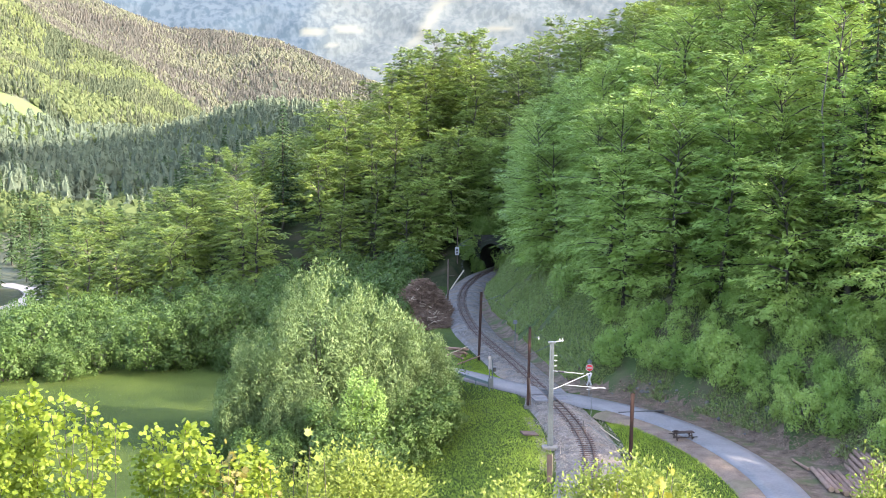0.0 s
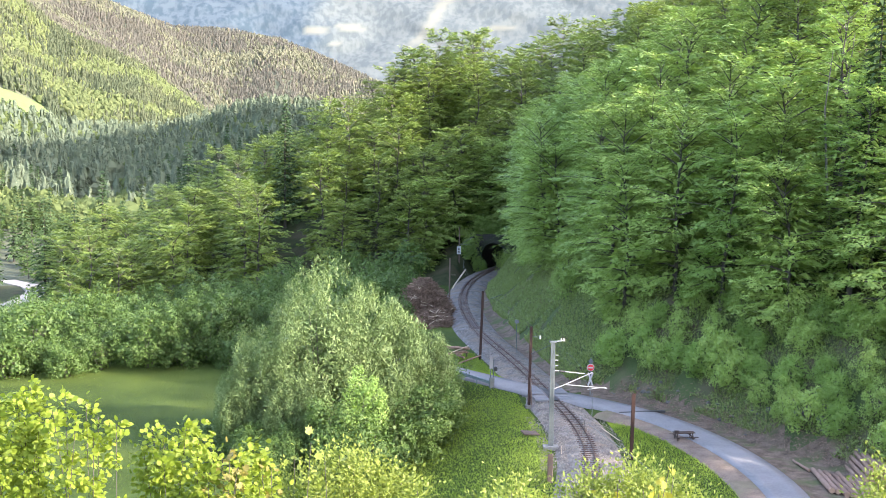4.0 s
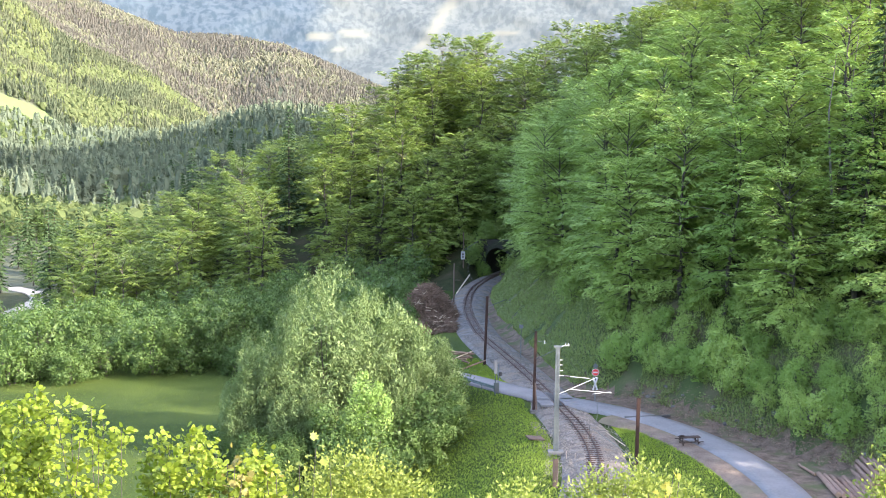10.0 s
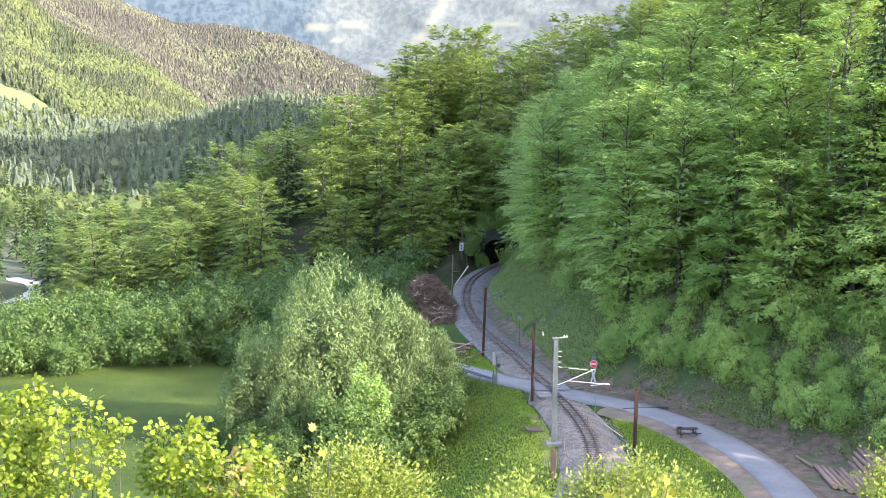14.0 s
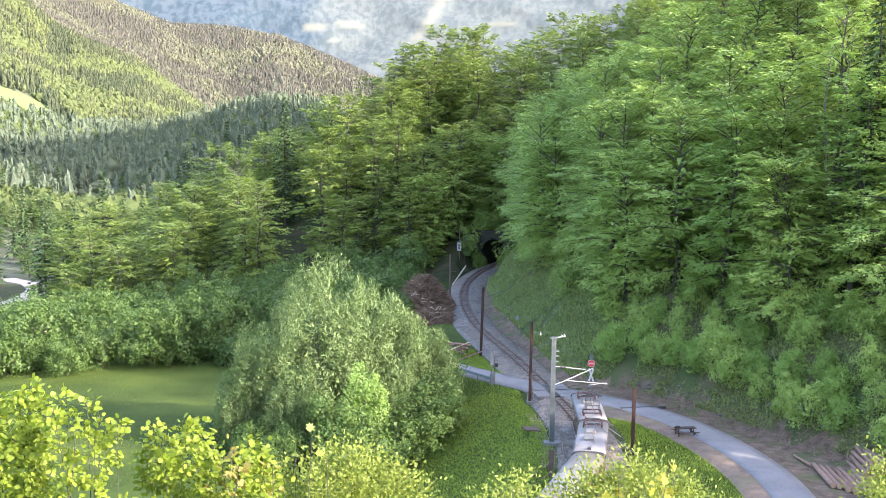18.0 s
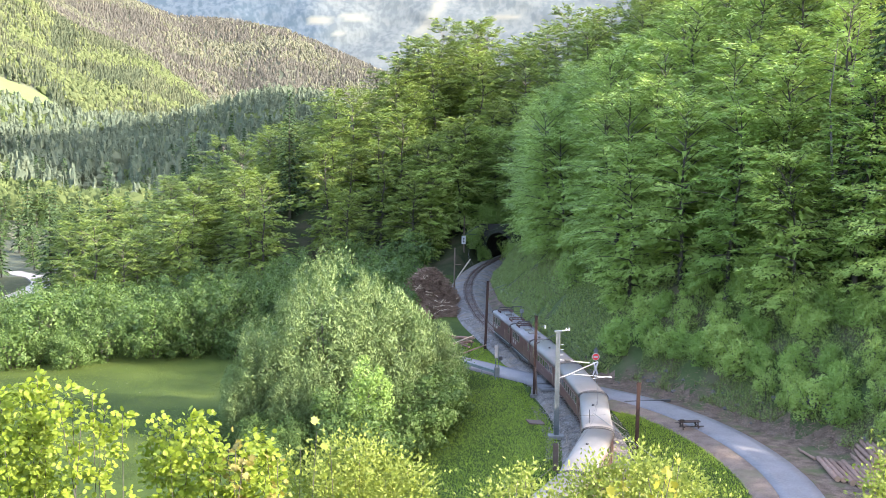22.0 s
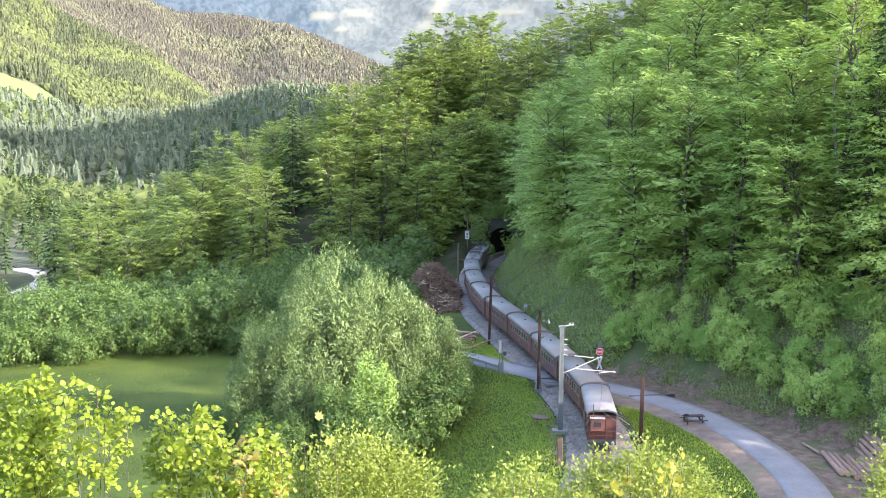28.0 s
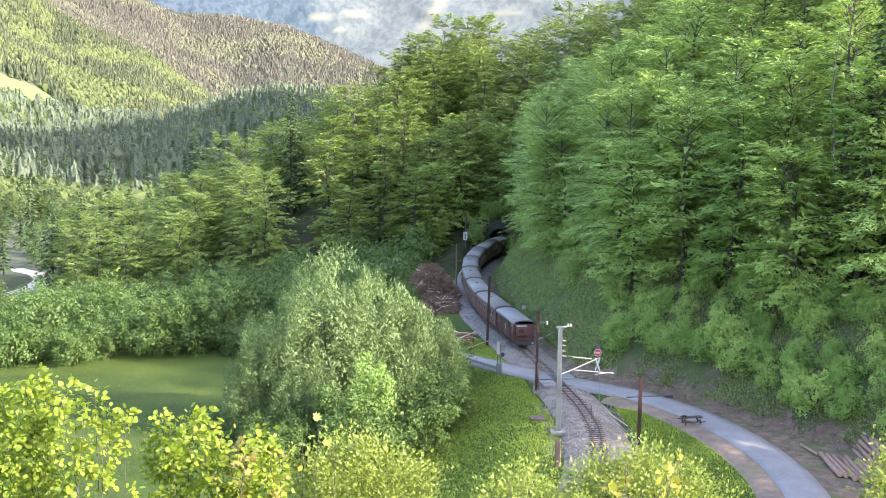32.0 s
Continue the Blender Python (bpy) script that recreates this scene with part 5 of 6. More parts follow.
barrier = tagged(new("wooden_barrier"), "white-painted bar on posts beside the stacked wood", "barrier")
barrier.matrix_basis = pose(1.55, 143.0, ground(1.55, 143.0))
part("post", rod(bmesh.new(), (0, 0, -0.5), (0, 0, 2.1), 0.08, 0.07, 7), OLD_WOOD, barrier)
part("post", rod(bmesh.new(), (2.2, 4.5, -0.5), (2.2, 4.5, 2.0), 0.08, 0.07, 7), OLD_WOOD, barrier)
part("rail_bar", rod(bmesh.new(), (-0.1, -0.1, 2.0), (2.4, 4.8, 2.05), 0.08, 0.07, 7), TWIG_PALE, barrier)


def chips(name, n, seed, lo, hi, y0, y1, size, label):
    """Loose crushed stones beside the sleepers as one object."""
    r = np.random.default_rng(seed)
    y = r.uniform(y0, y1, n)
    off = r.uniform(lo, hi, n)
    x = np.interp(y, TRACK[:, 1], TRACK[:, 0]) + off
    keep = (near(ROAD, x, y) > 1.9) & (np.abs(np.abs(off) - 0.4) > 0.12)
    x, y, off = x[keep], y[keep], off[keep]
    z = np.where(np.abs(off) < 1.0, -0.14, np.maximum(land(x, y), np.interp(np.abs(off), [0, 0.9, 1.25, 2.45, 3.2], [-0.14, -0.14, -0.19, -0.46, -0.93])))
    s = size * r.uniform(0.5, 1.5, (len(x), 1))
    v = np.array([(1, 0, 0), (-0.5, 0.87, 0), (-0.5, -0.87, 0), (0.1, 0.05, 0.8)])
    c = np.stack([x, y, z - 0.02], -1)
    v = c[:, None] + (v[None] + r.normal(0, 0.28, (len(x), 4, 3))) * s[:, None]
    f = np.concatenate([np.arange(len(x))[:, None] * 4 + np.array([q]) for q in ((0, 1, 3), (1, 2, 3), (2, 0, 3))])
    tagged(new(name, mesh_of(name, v.reshape(-1, 3), f, CHIP)), label, "stones", kind="stuff")


chips("ballast_stones", 16000, 31, -2.4, 2.4, 84, 165, 0.075, "grey and tan crushed stones of the ballast")
chips("rubble_stones", 1600, 32, -4.3, -2.0, 100, 118, 0.08, "pale rubble spilled beside the line")

lying = tagged(new("lying_rod"), "pale thin rod lying between the track and the grass", "rod")
part("rod_shaft", rod(bmesh.new(), (15.05, 117.5, -0.52), (17.0, 109.2, -0.50), 0.05, 0.045, 6), TWIG_PALE, lying)
stake = tagged(new("marker_stake"), "thin pale marker stake in the ballast's edge", "stake")
part("stake_shaft", rod(bmesh.new(), (0, 0, -0.3), (0, 0, 0.95), 0.03, 0.025, 6), TWIG_PALE, stake)
stake.matrix_basis = pose(11.15, 104.6, ground(11.15, 104.6))
chips("dirt_stones", 2200, 33, 1.9, 3.6, 97, 118, 0.07, "tan dirt and small stones beside the rails")

# ---- logs, branches, table, rocks ----
LOG_MESH = {}


def log_mesh(kind):
    if kind not in LOG_MESH:
        r = np.random.default_rng(300 + kind)
        n = 7
        pts = np.c_[r.normal(0, 0.02, n), np.linspace(-0.5, 0.5, n), r.normal(0, 0.02, n)]
        v, f = tube(pts * [1, 6.0, 1], 0.2 * np.linspace(1.08, 0.86, n) * (1 + r.normal(0, 0.03, n)), 9)
        caps = [tuple(range(8, -1, -1)), tuple(range((n - 1) * 9, n * 9))]
        me = mesh_of("log", v.tolist(), f.tolist() + caps, [LOG_BARK, LOG_END])
        me.polygons.foreach_set("use_smooth", [True] * len(f) + [False] * 2)
        me.polygons.foreach_set("material_index", [0] * len(f) + [1] * 2)
        LOG_MESH[kind] = me
    return LOG_MESH[kind]


def log(x, y, z, turn, scale=1.0, long=1.0, tilt=0.0, label="felled log with brown bark and pale sawn end", group="logs stacked beside the lane"):
    ob = tagged(new("log", log_mesh(random.randrange(4))), label, "log", group)
    ob.matrix_basis = Matrix.LocRotScale((x, y, z), Euler((radians(tilt), 0, radians(turn))), (scale, long, scale)) @ Matrix.Rotation(random.uniform(0, 6), 4, "Y")
    return ob


random.seed(11)
for k in range(9):  # single layer along the lane's edge
    log(31.7 + 0.44 * k + random.uniform(-0.05, 0.05), 96.6 + random.uniform(-0.9, 0.9) - 0.3 * k, -0.16 + random.uniform(-0.02, 0.02), -2 + random.uniform(-3, 3), random.uniform(1.0, 1.2), random.uniform(0.85, 1.05))
rows = [(7, -0.16), (6, 0.21), (5, 0.57), (4, 0.92)]
for n, z in rows:  # the pile behind it
    for k in range(n):
        log(35.0 + 0.43 * (k + (7 - n) * 0.5) + random.uniform(-0.04, 0.04), 98.4 + random.uniform(-0.5, 0.5), z + random.uniform(-0.02, 0.03), -3 + random.uniform(-3, 3), random.uniform(0.9, 1.12), random.uniform(0.88, 1.02))
log(31.3, 101.2, -0.24, 10, 0.6, 0.5)


def heap(name, x, y, wide, deep, high, n, seed, label, long=1.6, material=None):
    """A heap of cut branches: a rough mound under countless crossing sticks, with a few pale splinters."""
    r = np.random.default_rng(seed)
    g = ground(x, y)
    ob = tagged(new(name), label, "branch pile")
    ob.matrix_basis = pose(x, y, g - 0.2)
    a = r.uniform(0, 6.28, n)
    q = np.sqrt(r.uniform(0, 1, n))
    px, py = np.cos(a) * q * wide, np.sin(a) * q * deep
    pz = high * (1 - q ** 1.6) * (0.75 + 0.35 * r.uniform(0, 1, n)) + 0.1
    d = unit(np.c_[r.normal(0, 1, n), r.normal(0, 1, n), r.normal(0, 0.45, n) - 0.1])
    L = long * r.uniform(0.4, 1.5, n)
    c = np.c_[px, py, pz]
    side = unit(np.cross(d, r.normal(0, 1, (n, 3))))
    up = np.cross(d, side)
    w = (0.03 + 0.05 * r.uniform(0, 1, n) ** 2)[:, None]
    ends = [c - d * L[:, None] / 2, c + d * L[:, None] / 2]
    v = np.stack([e + o for e, m in zip(ends, (1, 0.5)) for o in (side * w * m, (-0.5 * side + 0.87 * up) * w * m, (-0.5 * side - 0.87 * up) * w * m)], 1).reshape(-1, 3)
    base = (np.arange(n) * 6)[:, None]
    f = np.concatenate([base + np.array([[0, 1, 4, 3]]), base + np.array([[1, 2, 5, 4]]), base + np.array([[2, 0, 3, 5]])])
    part("branch_tangle", mesh_of("branch_tangle", v, f, TWIG), None, ob)
    rings = []
    for h in np.linspace(0, 1, 6):
        rr = (1 - h) ** 0.6
        t = np.linspace(0, 6.28, 18, endpoint=False)
        rings.append(np.c_[np.cos(t) * wide * 0.9 * rr * (1 + r.normal(0, 0.06, 18)), np.sin(t) * deep * 0.9 * rr, np.full(18, high * 0.8 * h - 0.3)])
    v = np.concatenate(rings)
    f = [(i * 18 + k, i * 18 + (k + 1) % 18, (i + 1) * 18 + (k + 1) % 18, (i + 1) * 18 + k) for i in range(5) for k in range(18)]
    part("mound", mesh_of("mound", v.tolist(), f, TWIG), None, ob)
    for k in range(16):
        az, qq = r.uniform(3.3, 6.1), r.uniform(0.2, 0.9)
        c0 = np.array([math.cos(az) * qq * wide, math.sin(az) * qq * deep, high * (1 - qq ** 1.6) + 0.25])
        d0 = unit(np.array([[r.normal(), r.normal(), r.normal(0, 0.6)]]))[0]
        part("split_branch", mesh_of("split_branch", *tube([c0 - d0 * 0.7, c0 + d0 * r.uniform(0.3, 0.9)], [0.05, 0.08], 5), TWIG_PALE), None, ob, "pale split branch")
    return ob


heap("branch_heap", -2.0, 180.5, 4.7, 5.5, 5.2, 5200, 7, "brown heap of cut branches and brushwood beside the line")
heap("branch_heap", -0.3, 171.5, 2.6, 4.0, 1.8, 1500, 8, "low spill of cut branches and chips")
heap("branch_heap", -127, 335, 8, 7, 5.5, 1500, 9, "far reddish heap of cut branches by the forest road", 3.0)
for k in range(9):
    log(2.3 + random.uniform(-0.5, 0.9), 146.3 + random.uniform(-1, 1.4), -0.2 + 0.13 * k, 60 + random.uniform(-35, 35), 0.55, random.uniform(0.25, 0.45), random.uniform(-6, 6), "short weathered log end in a small stack", "small logs beside the barrier")
log(4.0, 142.6, 0.1, -38, 0.45, 0.75, 4, "pale peeled pole lying beside the lane", "small logs beside the barrier")

table = tagged(new("picnic_table"), "dark brown wooden picnic table with fixed benches on the verge", "picnic table")
table.matrix_basis = pose(22.75, 108.6, ground(22.75, 108.6) + 0.1, 0, 0, 8)
for k in range(4):
    part("top_board", box(bmesh.new(), -0.98, 0.98, -0.37 + k * 0.19, -0.20 + k * 0.19, 0.72, 0.765, 0.008), TABLE_WOOD, table)
for sy in (-0.78, 0.62):
    part("bench_board", box(bmesh.new(), -1.12, 1.12, sy, sy + 0.17, 0.42, 0.465, 0.008), TABLE_WOOD, table)
for sx in (-0.72, 0.72):
    part("crossbar", box(bmesh.new(), sx - 0.04, sx + 0.04, -0.76, 0.76, 0.34, 0.42), TABLE_WOOD, table)
    for sy in (-1, 1):
        part("leg", rod(bmesh.new(), (sx, sy * 0.52, -0.12), (sx, sy * 0.26, 0.72), 0.055, 0.05, 6), TABLE_WOOD, table)
tray = tagged(new("wooden_tray"), "small dark wooden box standing on the picnic table", "box")
part("tray_body", box(bmesh.new(), -0.2, 0.2, -0.13, 0.13, 0, 0.16, 0.015), TABLE_WOOD, tray)
tray.matrix_basis = pose(22.05, 108.45, ground(22.75, 108.6) + 0.866, 0, 0, 8)


def rock(x, y, z, r, seed, label="grey weathered limestone rock in the bank"):
    bm = bmesh.new()
    bmesh.ops.create_icosphere(bm, subdivisions=3, radius=1)
    for v in bm.verts:
        k = noise.noise(v.co * 1.4 + Vector((seed * 7.1, 0, 0))) * 0.45 + noise.noise(v.co * 4 + Vector((0, seed, 0))) * 0.16
        v.co = Vector((v.co.x * r[0], v.co.y * r[1], v.co.z * r[2])) * (1 + k)
    me = bpy.data.meshes.new("rock")
    bm.to_mesh(me)
    bm.free()
    me.materials.append(STONE)
    tagged(new("rock", me), label, "rock", "rocks in the bank").matrix_basis = pose(x, y, z, 0, 0, seed * 40)


for k, (y, u, s) in enumerate(((108.5, 3.2, 1.5), (107.2, 4.2, 1.1), (110.2, 3.6, 0.9), (106.5, 3.0, 0.8), (111.8, 2.6, 0.6), (105.4, 2.2, 0.55), (109.2, 2.2, 0.6))):
    x = toe_at(y) + u
    rock(x, y, ground(x, y) - 0.4 * s, (s * 0.6, s * 0.7, s * 0.6), k + 1)
for k in range(46):  # loose stones and chips at the foot of the bank
    y = random.uniform(92, 128)
    x = toe_at(y) + random.uniform(-0.6, 2.4)
    s = random.uniform(0.08, 0.26)
    rock(x, y, ground(x, y) + 0.02, (s, s * 1.2, s * 0.7), k + 20, "loose grey stone fallen from the bank")
slab = tagged(new("cover_slab"), "flat brown wooden cover lying in the grass", "cover")
part("slab_plate", box(bmesh.new(), -0.75, 0.75, -0.7, 0.7, 0, 0.14, 0.02), OLD_WOOD, slab)
slab.matrix_basis = pose(8.9, 111.4, ground(8.9, 111.4) + 0.03, 0, 6, 12)

# ---- bushes in front of the camera ----
def leaf_shape(kind):
    """One leaf along +y, its stalk end at the origin, length 1."""
    if kind == "round":
        v = [(0, 0, 0), (-0.34, 0.22, 0.05), (-0.43, 0.55, 0.06), (-0.24, 0.86, 0.02), (0, 1.0, -0.06), (0.24, 0.86, 0.02), (0.43, 0.55, 0.06), (0.34, 0.22, 0.05), (0, 0.35, -0.02), (0, 0.7, -0.03)]
        f = [(0, 8, 1), (1, 8, 9, 2), (2, 9, 3), (3, 9, 4), (0, 7, 8), (7, 6, 9, 8), (6, 5, 9), (5, 4, 9)]
    elif kind == "lobed":
        v = [(0, 0, 0), (-0.30, 0.04, 0.03), (-0.26, 0.25, 0.02), (-0.58, 0.42, 0.08), (-0.30, 0.50, 0.02), (-0.36, 0.82, 0.05), (-0.12, 0.66, 0.0), (0, 1.0, -0.08),
             (0.12, 0.66, 0.0), (0.36, 0.82, 0.05), (0.30, 0.50, 0.02), (0.58, 0.42, 0.08), (0.26, 0.25, 0.02), (0.30, 0.04, 0.03), (0, 0.4, -0.03)]
        f = [(k, 14, k + 1) for k in range(13)] + [(13, 14, 0)]
    else:
        v = [(0, 0, 0), (-0.27, 0.4, 0.04), (-0.16, 0.8, 0.02), (0, 1, -0.04), (0.16, 0.8, 0.02), (0.27, 0.4, 0.04), (0, 0.5, -0.02)]
        f = [(0, 6, 1), (1, 6, 2), (2, 6, 3), (3, 6, 4), (4, 6, 5), (5, 6, 0)]
    return np.array(v), f


def front_bush(name, seed, stems, kind, size, material, label, per_stem, spread, loose=0, tuft=0.085):
    """stems: foot x, y and tip x, y, z. Leaves stand on short side twigs; the outer ones are parts of their own."""
    r = np.random.default_rng(seed)
    bush = tagged(new(name), label, "bush", "bushes before the viewpoint")
    fx, fy = stems[0][0], stems[0][1]
    origin = np.array([fx, fy, ground(fx, fy)])
    bush.matrix_basis = pose(*origin)
    pos, axes, norm, sizes = [], [], [], []
    for sx, sy, tx, ty, tz in stems:
        foot = np.array([sx, sy, ground(sx, sy) - 0.2]) - origin
        tip = np.array([tx, ty, tz]) - origin
        bend = r.normal(0, 0.12, 3) * [1, 1, 0]
        tt = np.linspace(0, 1, 7)[:, None]
        line = foot + (tip - foot) * tt + bend * np.sin(tt * 3.1)
        part("stem", mesh_of("stem", *tube(line, np.linspace(0.008, 0.003, 7), 6), BARK, False), None, bush)
        long = np.linalg.norm(tip - foot)
        reach0 = min(0.75, 1.9 / long)
        tufts = []  # short side twigs, each with its tuft of leaves
        for k in range(max(7, per_stem // (5 if kind == "small" else 9))):
            q = 1 - reach0 * ((k + r.uniform(0, 1)) / max(7, per_stem // (5 if kind == "small" else 9))) ** 1.5
            c = np.array([np.interp(q, tt[:, 0], line[:, i]) for i in range(3)])
            az = k * 2.4 + r.normal(0, 0.5)
            out = np.array([math.cos(az), math.sin(az), r.normal(0.15, 0.35)])
            reach = spread * (0.16 + 0.84 * min(1.0, (1 - q) * long / 0.7)) * r.uniform(0.15, 1.15)
            tufts.append((c + out * reach, out))
        for k in range(per_stem):
            p, out = tufts[int(r.integers(len(tufts)))]
            for _ in range(3):
                off = r.normal(0, 1, 3) * [1, 1, 0.8]
                pos.append(p + off * tuft * (1.3 if kind == "small" else 1.0))
                axes.append(out + 0.5 * off + r.normal(0, 0.35, 3) + [0, 0, 0.5 if kind == "small" else -0.15])
                norm.append(np.array([0.2, -0.25, 0.75]) + r.normal(0, 0.6, 3))
                sizes.append(size * r.uniform(0.65, 1.25))
    pos, axes, norm, sizes = np.array(pos), unit(np.array(axes)), np.array(norm), np.array(sizes)
    side = unit(np.cross(axes, norm))
    up = np.cross(side, axes)
    shape, f = leaf_shape(kind)
    v = (pos[:, None] + (side[:, None] * shape[None, :, :1] + axes[:, None] * shape[None, :, 1:2] + up[:, None] * shape[None, :, 2:]) * sizes[:, None, None])
    me = mesh_of("leaf", shape.tolist(), f, material, False)
    pick = set(r.permutation(len(pos))[:loose].tolist())
    keep = [k for k in range(len(pos)) if k not in pick]
    faces = [tuple(j + i * len(shape) for j in q) for i in range(len(keep)) for q in f]
    part("foliage", mesh_of("foliage", v[keep].reshape(-1, 3), faces, material, False), None, bush)
    for k in sorted(pick):
        ob = new("leaf", me)
        ob.parent = bush
        m = Matrix.Identity(4)
        for i in range(3):
            m[i][0], m[i][1], m[i][2], m[i][3] = side[k, i] * sizes[k], axes[k, i] * sizes[k], up[k, i] * sizes[k], pos[k, i]
        ob.matrix_basis = m
    return bush


def tips(rows, dist, foot=None, seed=1):
    """Stems from across, up and a shift in depth: tips given as slopes from the eye; foot: where they meet the ground, across."""
    r = np.random.default_rng(seed)
    out = []
    for a, b, dd in rows:
        y = dist + dd + r.uniform(-0.15, 0.15)
        f = a if foot is None else foot + 0.35 * (a - foot)
        out.append((f * y, y + 0.3, a * y, y, 29.3 + b * y))
    return out


HZ = "young hazel bush with round yellow-green leaves in sunlight"
FM = "bush with small pale green leaves below the viewpoint"
AM = "young maple with yellow and orange-tinged lobed leaves"
front_bush("hazel_bush", 1, tips([(-0.371, -0.248, 0), (-0.362, -0.245, 0.2), (-0.351, -0.241, -0.1), (-0.339, -0.233, 0.1), (-0.331, -0.252, 0.2), (-0.379, -0.250, 0.3), (-0.345, -0.263, -0.3),
                                  (-0.333, -0.272, -0.2), (-0.357, -0.272, -0.4), (-0.368, -0.290, -0.4), (-0.336, -0.295, -0.5)], 11.0, -0.362), "round", 0.055, HAZEL, HZ, 125, 0.10, 100, 0.052)
front_bush("hazel_bush", 2, tips([(-0.310, -0.243, 0.1), (-0.293, -0.244, -0.1), (-0.322, -0.253, 0.0), (-0.283, -0.258, 0.3), (-0.268, -0.264, 0.2), (-0.301, -0.262, 0.0), (-0.287, -0.275, 0)], 10.4, -0.316), "round", 0.055, HAZEL, HZ, 62, 0.085, 100, 0.048)
front_bush("hazel_bush", 3, tips([(-0.239, -0.268, 0.2), (-0.229, -0.276, 0.1), (-0.208, -0.266, 0), (-0.198, -0.267, 0.3), (-0.189, -0.284, 0), (-0.246, -0.284, 0.2), (-0.218, -0.282, 0.2), (-0.205, -0.290, -0.3),
                                  (-0.228, -0.298, -0.3), (-0.190, -0.305, -0.2), (-0.155, -0.278, 0.1), (-0.148, -0.289, 0), (-0.163, -0.290, -0.2), (-0.140, -0.308, 0), (-0.168, -0.308, -0.3), (-0.148, -0.318, -0.3)], 11.2, -0.190), "round", 0.055, HAZEL, HZ, 115, 0.10, 100, 0.052)
front_bush("maple_bush", 4, tips([(-0.172, -0.284, -0.2), (-0.179, -0.292, -0.2), (-0.165, -0.300, -0.3), (-0.138, -0.301, -0.2)], 11.0), "lobed", 0.07, RUSSET, "maple shoots with russet young leaves in the hazel", 16, 0.13, 20, 0.05)
front_bush("maple_bush", 5, tips([(-0.104, -0.277, 0), (-0.118, -0.292, 0.1), (-0.093, -0.290, 0)], 11.5), "lobed", 0.092, FIELD_MAPLE, "young maple shoot with pale lobed leaves", 4, 0.16, 20)
front_bush("field_maple_bush", 6, tips([(-0.125, -0.312, 0), (-0.108, -0.302, 0.2), (-0.092, -0.294, 0.1), (-0.080, -0.288, 0.2), (-0.068, -0.291, 0), (-0.055, -0.296, 0.2), (-0.042, -0.300, 0.1), (-0.028, -0.308, 0.2),
                                        (-0.014, -0.318, 0.1), (-0.098, -0.315, -0.2), (-0.072, -0.312, -0.3), (-0.046, -0.318, -0.2)], 12.0, -0.07), "small", 0.044, FIELD_MAPLE, FM, 460, 0.17, 60)
front_bush("field_maple_bush", 7, tips([(0.100, -0.333, 0), (0.112, -0.318, 0.2), (0.123, -0.314, 0.1), (0.134, -0.306, 0), (0.143, -0.311, 0.2), (0.156, -0.304, 0), (0.170, -0.293, 0.1), (0.182, -0.306, 0), (0.197, -0.311, 0.2),
                                        (0.214, -0.316, 0.1), (0.222, -0.332, 0.2), (0.240, -0.340, 0), (0.120, -0.340, -0.3), (0.150, -0.326, -0.3), (0.180, -0.328, -0.3), (0.205, -0.334, -0.2)], 12.4, 0.165), "small", 0.044, FIELD_MAPLE, FM, 520, 0.17, 60)
front_bush("maple_bush", 8, tips([(0.199, -0.294, -0.6), (0.202, -0.304, -0.6), (0.192, -0.312, -0.5), (0.175, -0.314, -0.6), (0.186, -0.326, -0.8), (0.168, -0.326, -0.7), (0.155, -0.310, -0.6), (0.136, -0.326, -0.6), (0.200, -0.330, -0.6)], 11.0, 0.175), "lobed", 0.085, AUTUMN, AM, 4, 0.10, 20, 0.06)
front_bush("maple_bush", 9, tips([(0.066, -0.318, 0), (0.078, -0.322, 0.1), (0.058, -0.324, 0.1)], 11.5), "lobed", 0.085, AUTUMN, AM, 4, 0.12, 20)
front_bush("field_maple_bush", 10, tips([(0.055, -0.322, 0), (0.068, -0.311, 0.2), (0.072, -0.318, 0.1), (0.094, -0.326, 0), (0.040, -0.328, 0)], 12.0, 0.068), "small", 0.044, FIELD_MAPLE, FM, 260, 0.14, 30)
front_bush("field_maple_bush", 11, tips([(0.378, -0.292, 0.2), (0.388, -0.298, 0), (0.376, -0.306, 0.1), (0.372, -0.316, 0), (0.384, -0.318, -0.2), (0.392, -0.305, 0.2), (0.380, -0.330, -0.2), (0.368, -0.336, 0.1)], 12.6, 0.385), "small", 0.050, FIELD_MAPLE, "sunlit bush with small yellow-green leaves below the viewpoint", 220, 0.13, 30)

# ---- the train ----
MAROON = surf("maroon_paint", (0.06, 0.025, 0.021), (0.095, 0.04, 0.033), 0.9, 0.42, per="object")
BROWN = surf("brown_paint", (0.082, 0.036, 0.030), (0.115, 0.050, 0.042), 0.9, 0.45, per="object")
ROOF = surf("grey_roof", (0.108, 0.102, 0.09), (0.165, 0.16, 0.148), 0.6, 0.6, per="object", c=(0.13, 0.114, 0.09))
LOCO_ROOF = surf("pale_grey_roof", (0.12, 0.118, 0.12), (0.165, 0.162, 0.166), 0.6, 0.55, c=(0.20, 0.19, 0.18))
TRIM = surf("window_trim", (0.20, 0.155, 0.125), (0.28, 0.22, 0.18), 3, 0.5)
PANTO = surf("pantograph_paint", (0.05, 0.02, 0.018), (0.085, 0.035, 0.03), 3, 0.5)
GLASS = bpy.data.materials.new("window_glass")
GLASS.use_nodes = True
gp = GLASS.node_tree.nodes["Principled BSDF"]
gp.inputs["Base Color"].default_value, gp.inputs["Roughness"].default_value, gp.inputs["Specular IOR Level"].default_value = (0.03, 0.032, 0.035, 1), 0.12, 0.4
cars = []


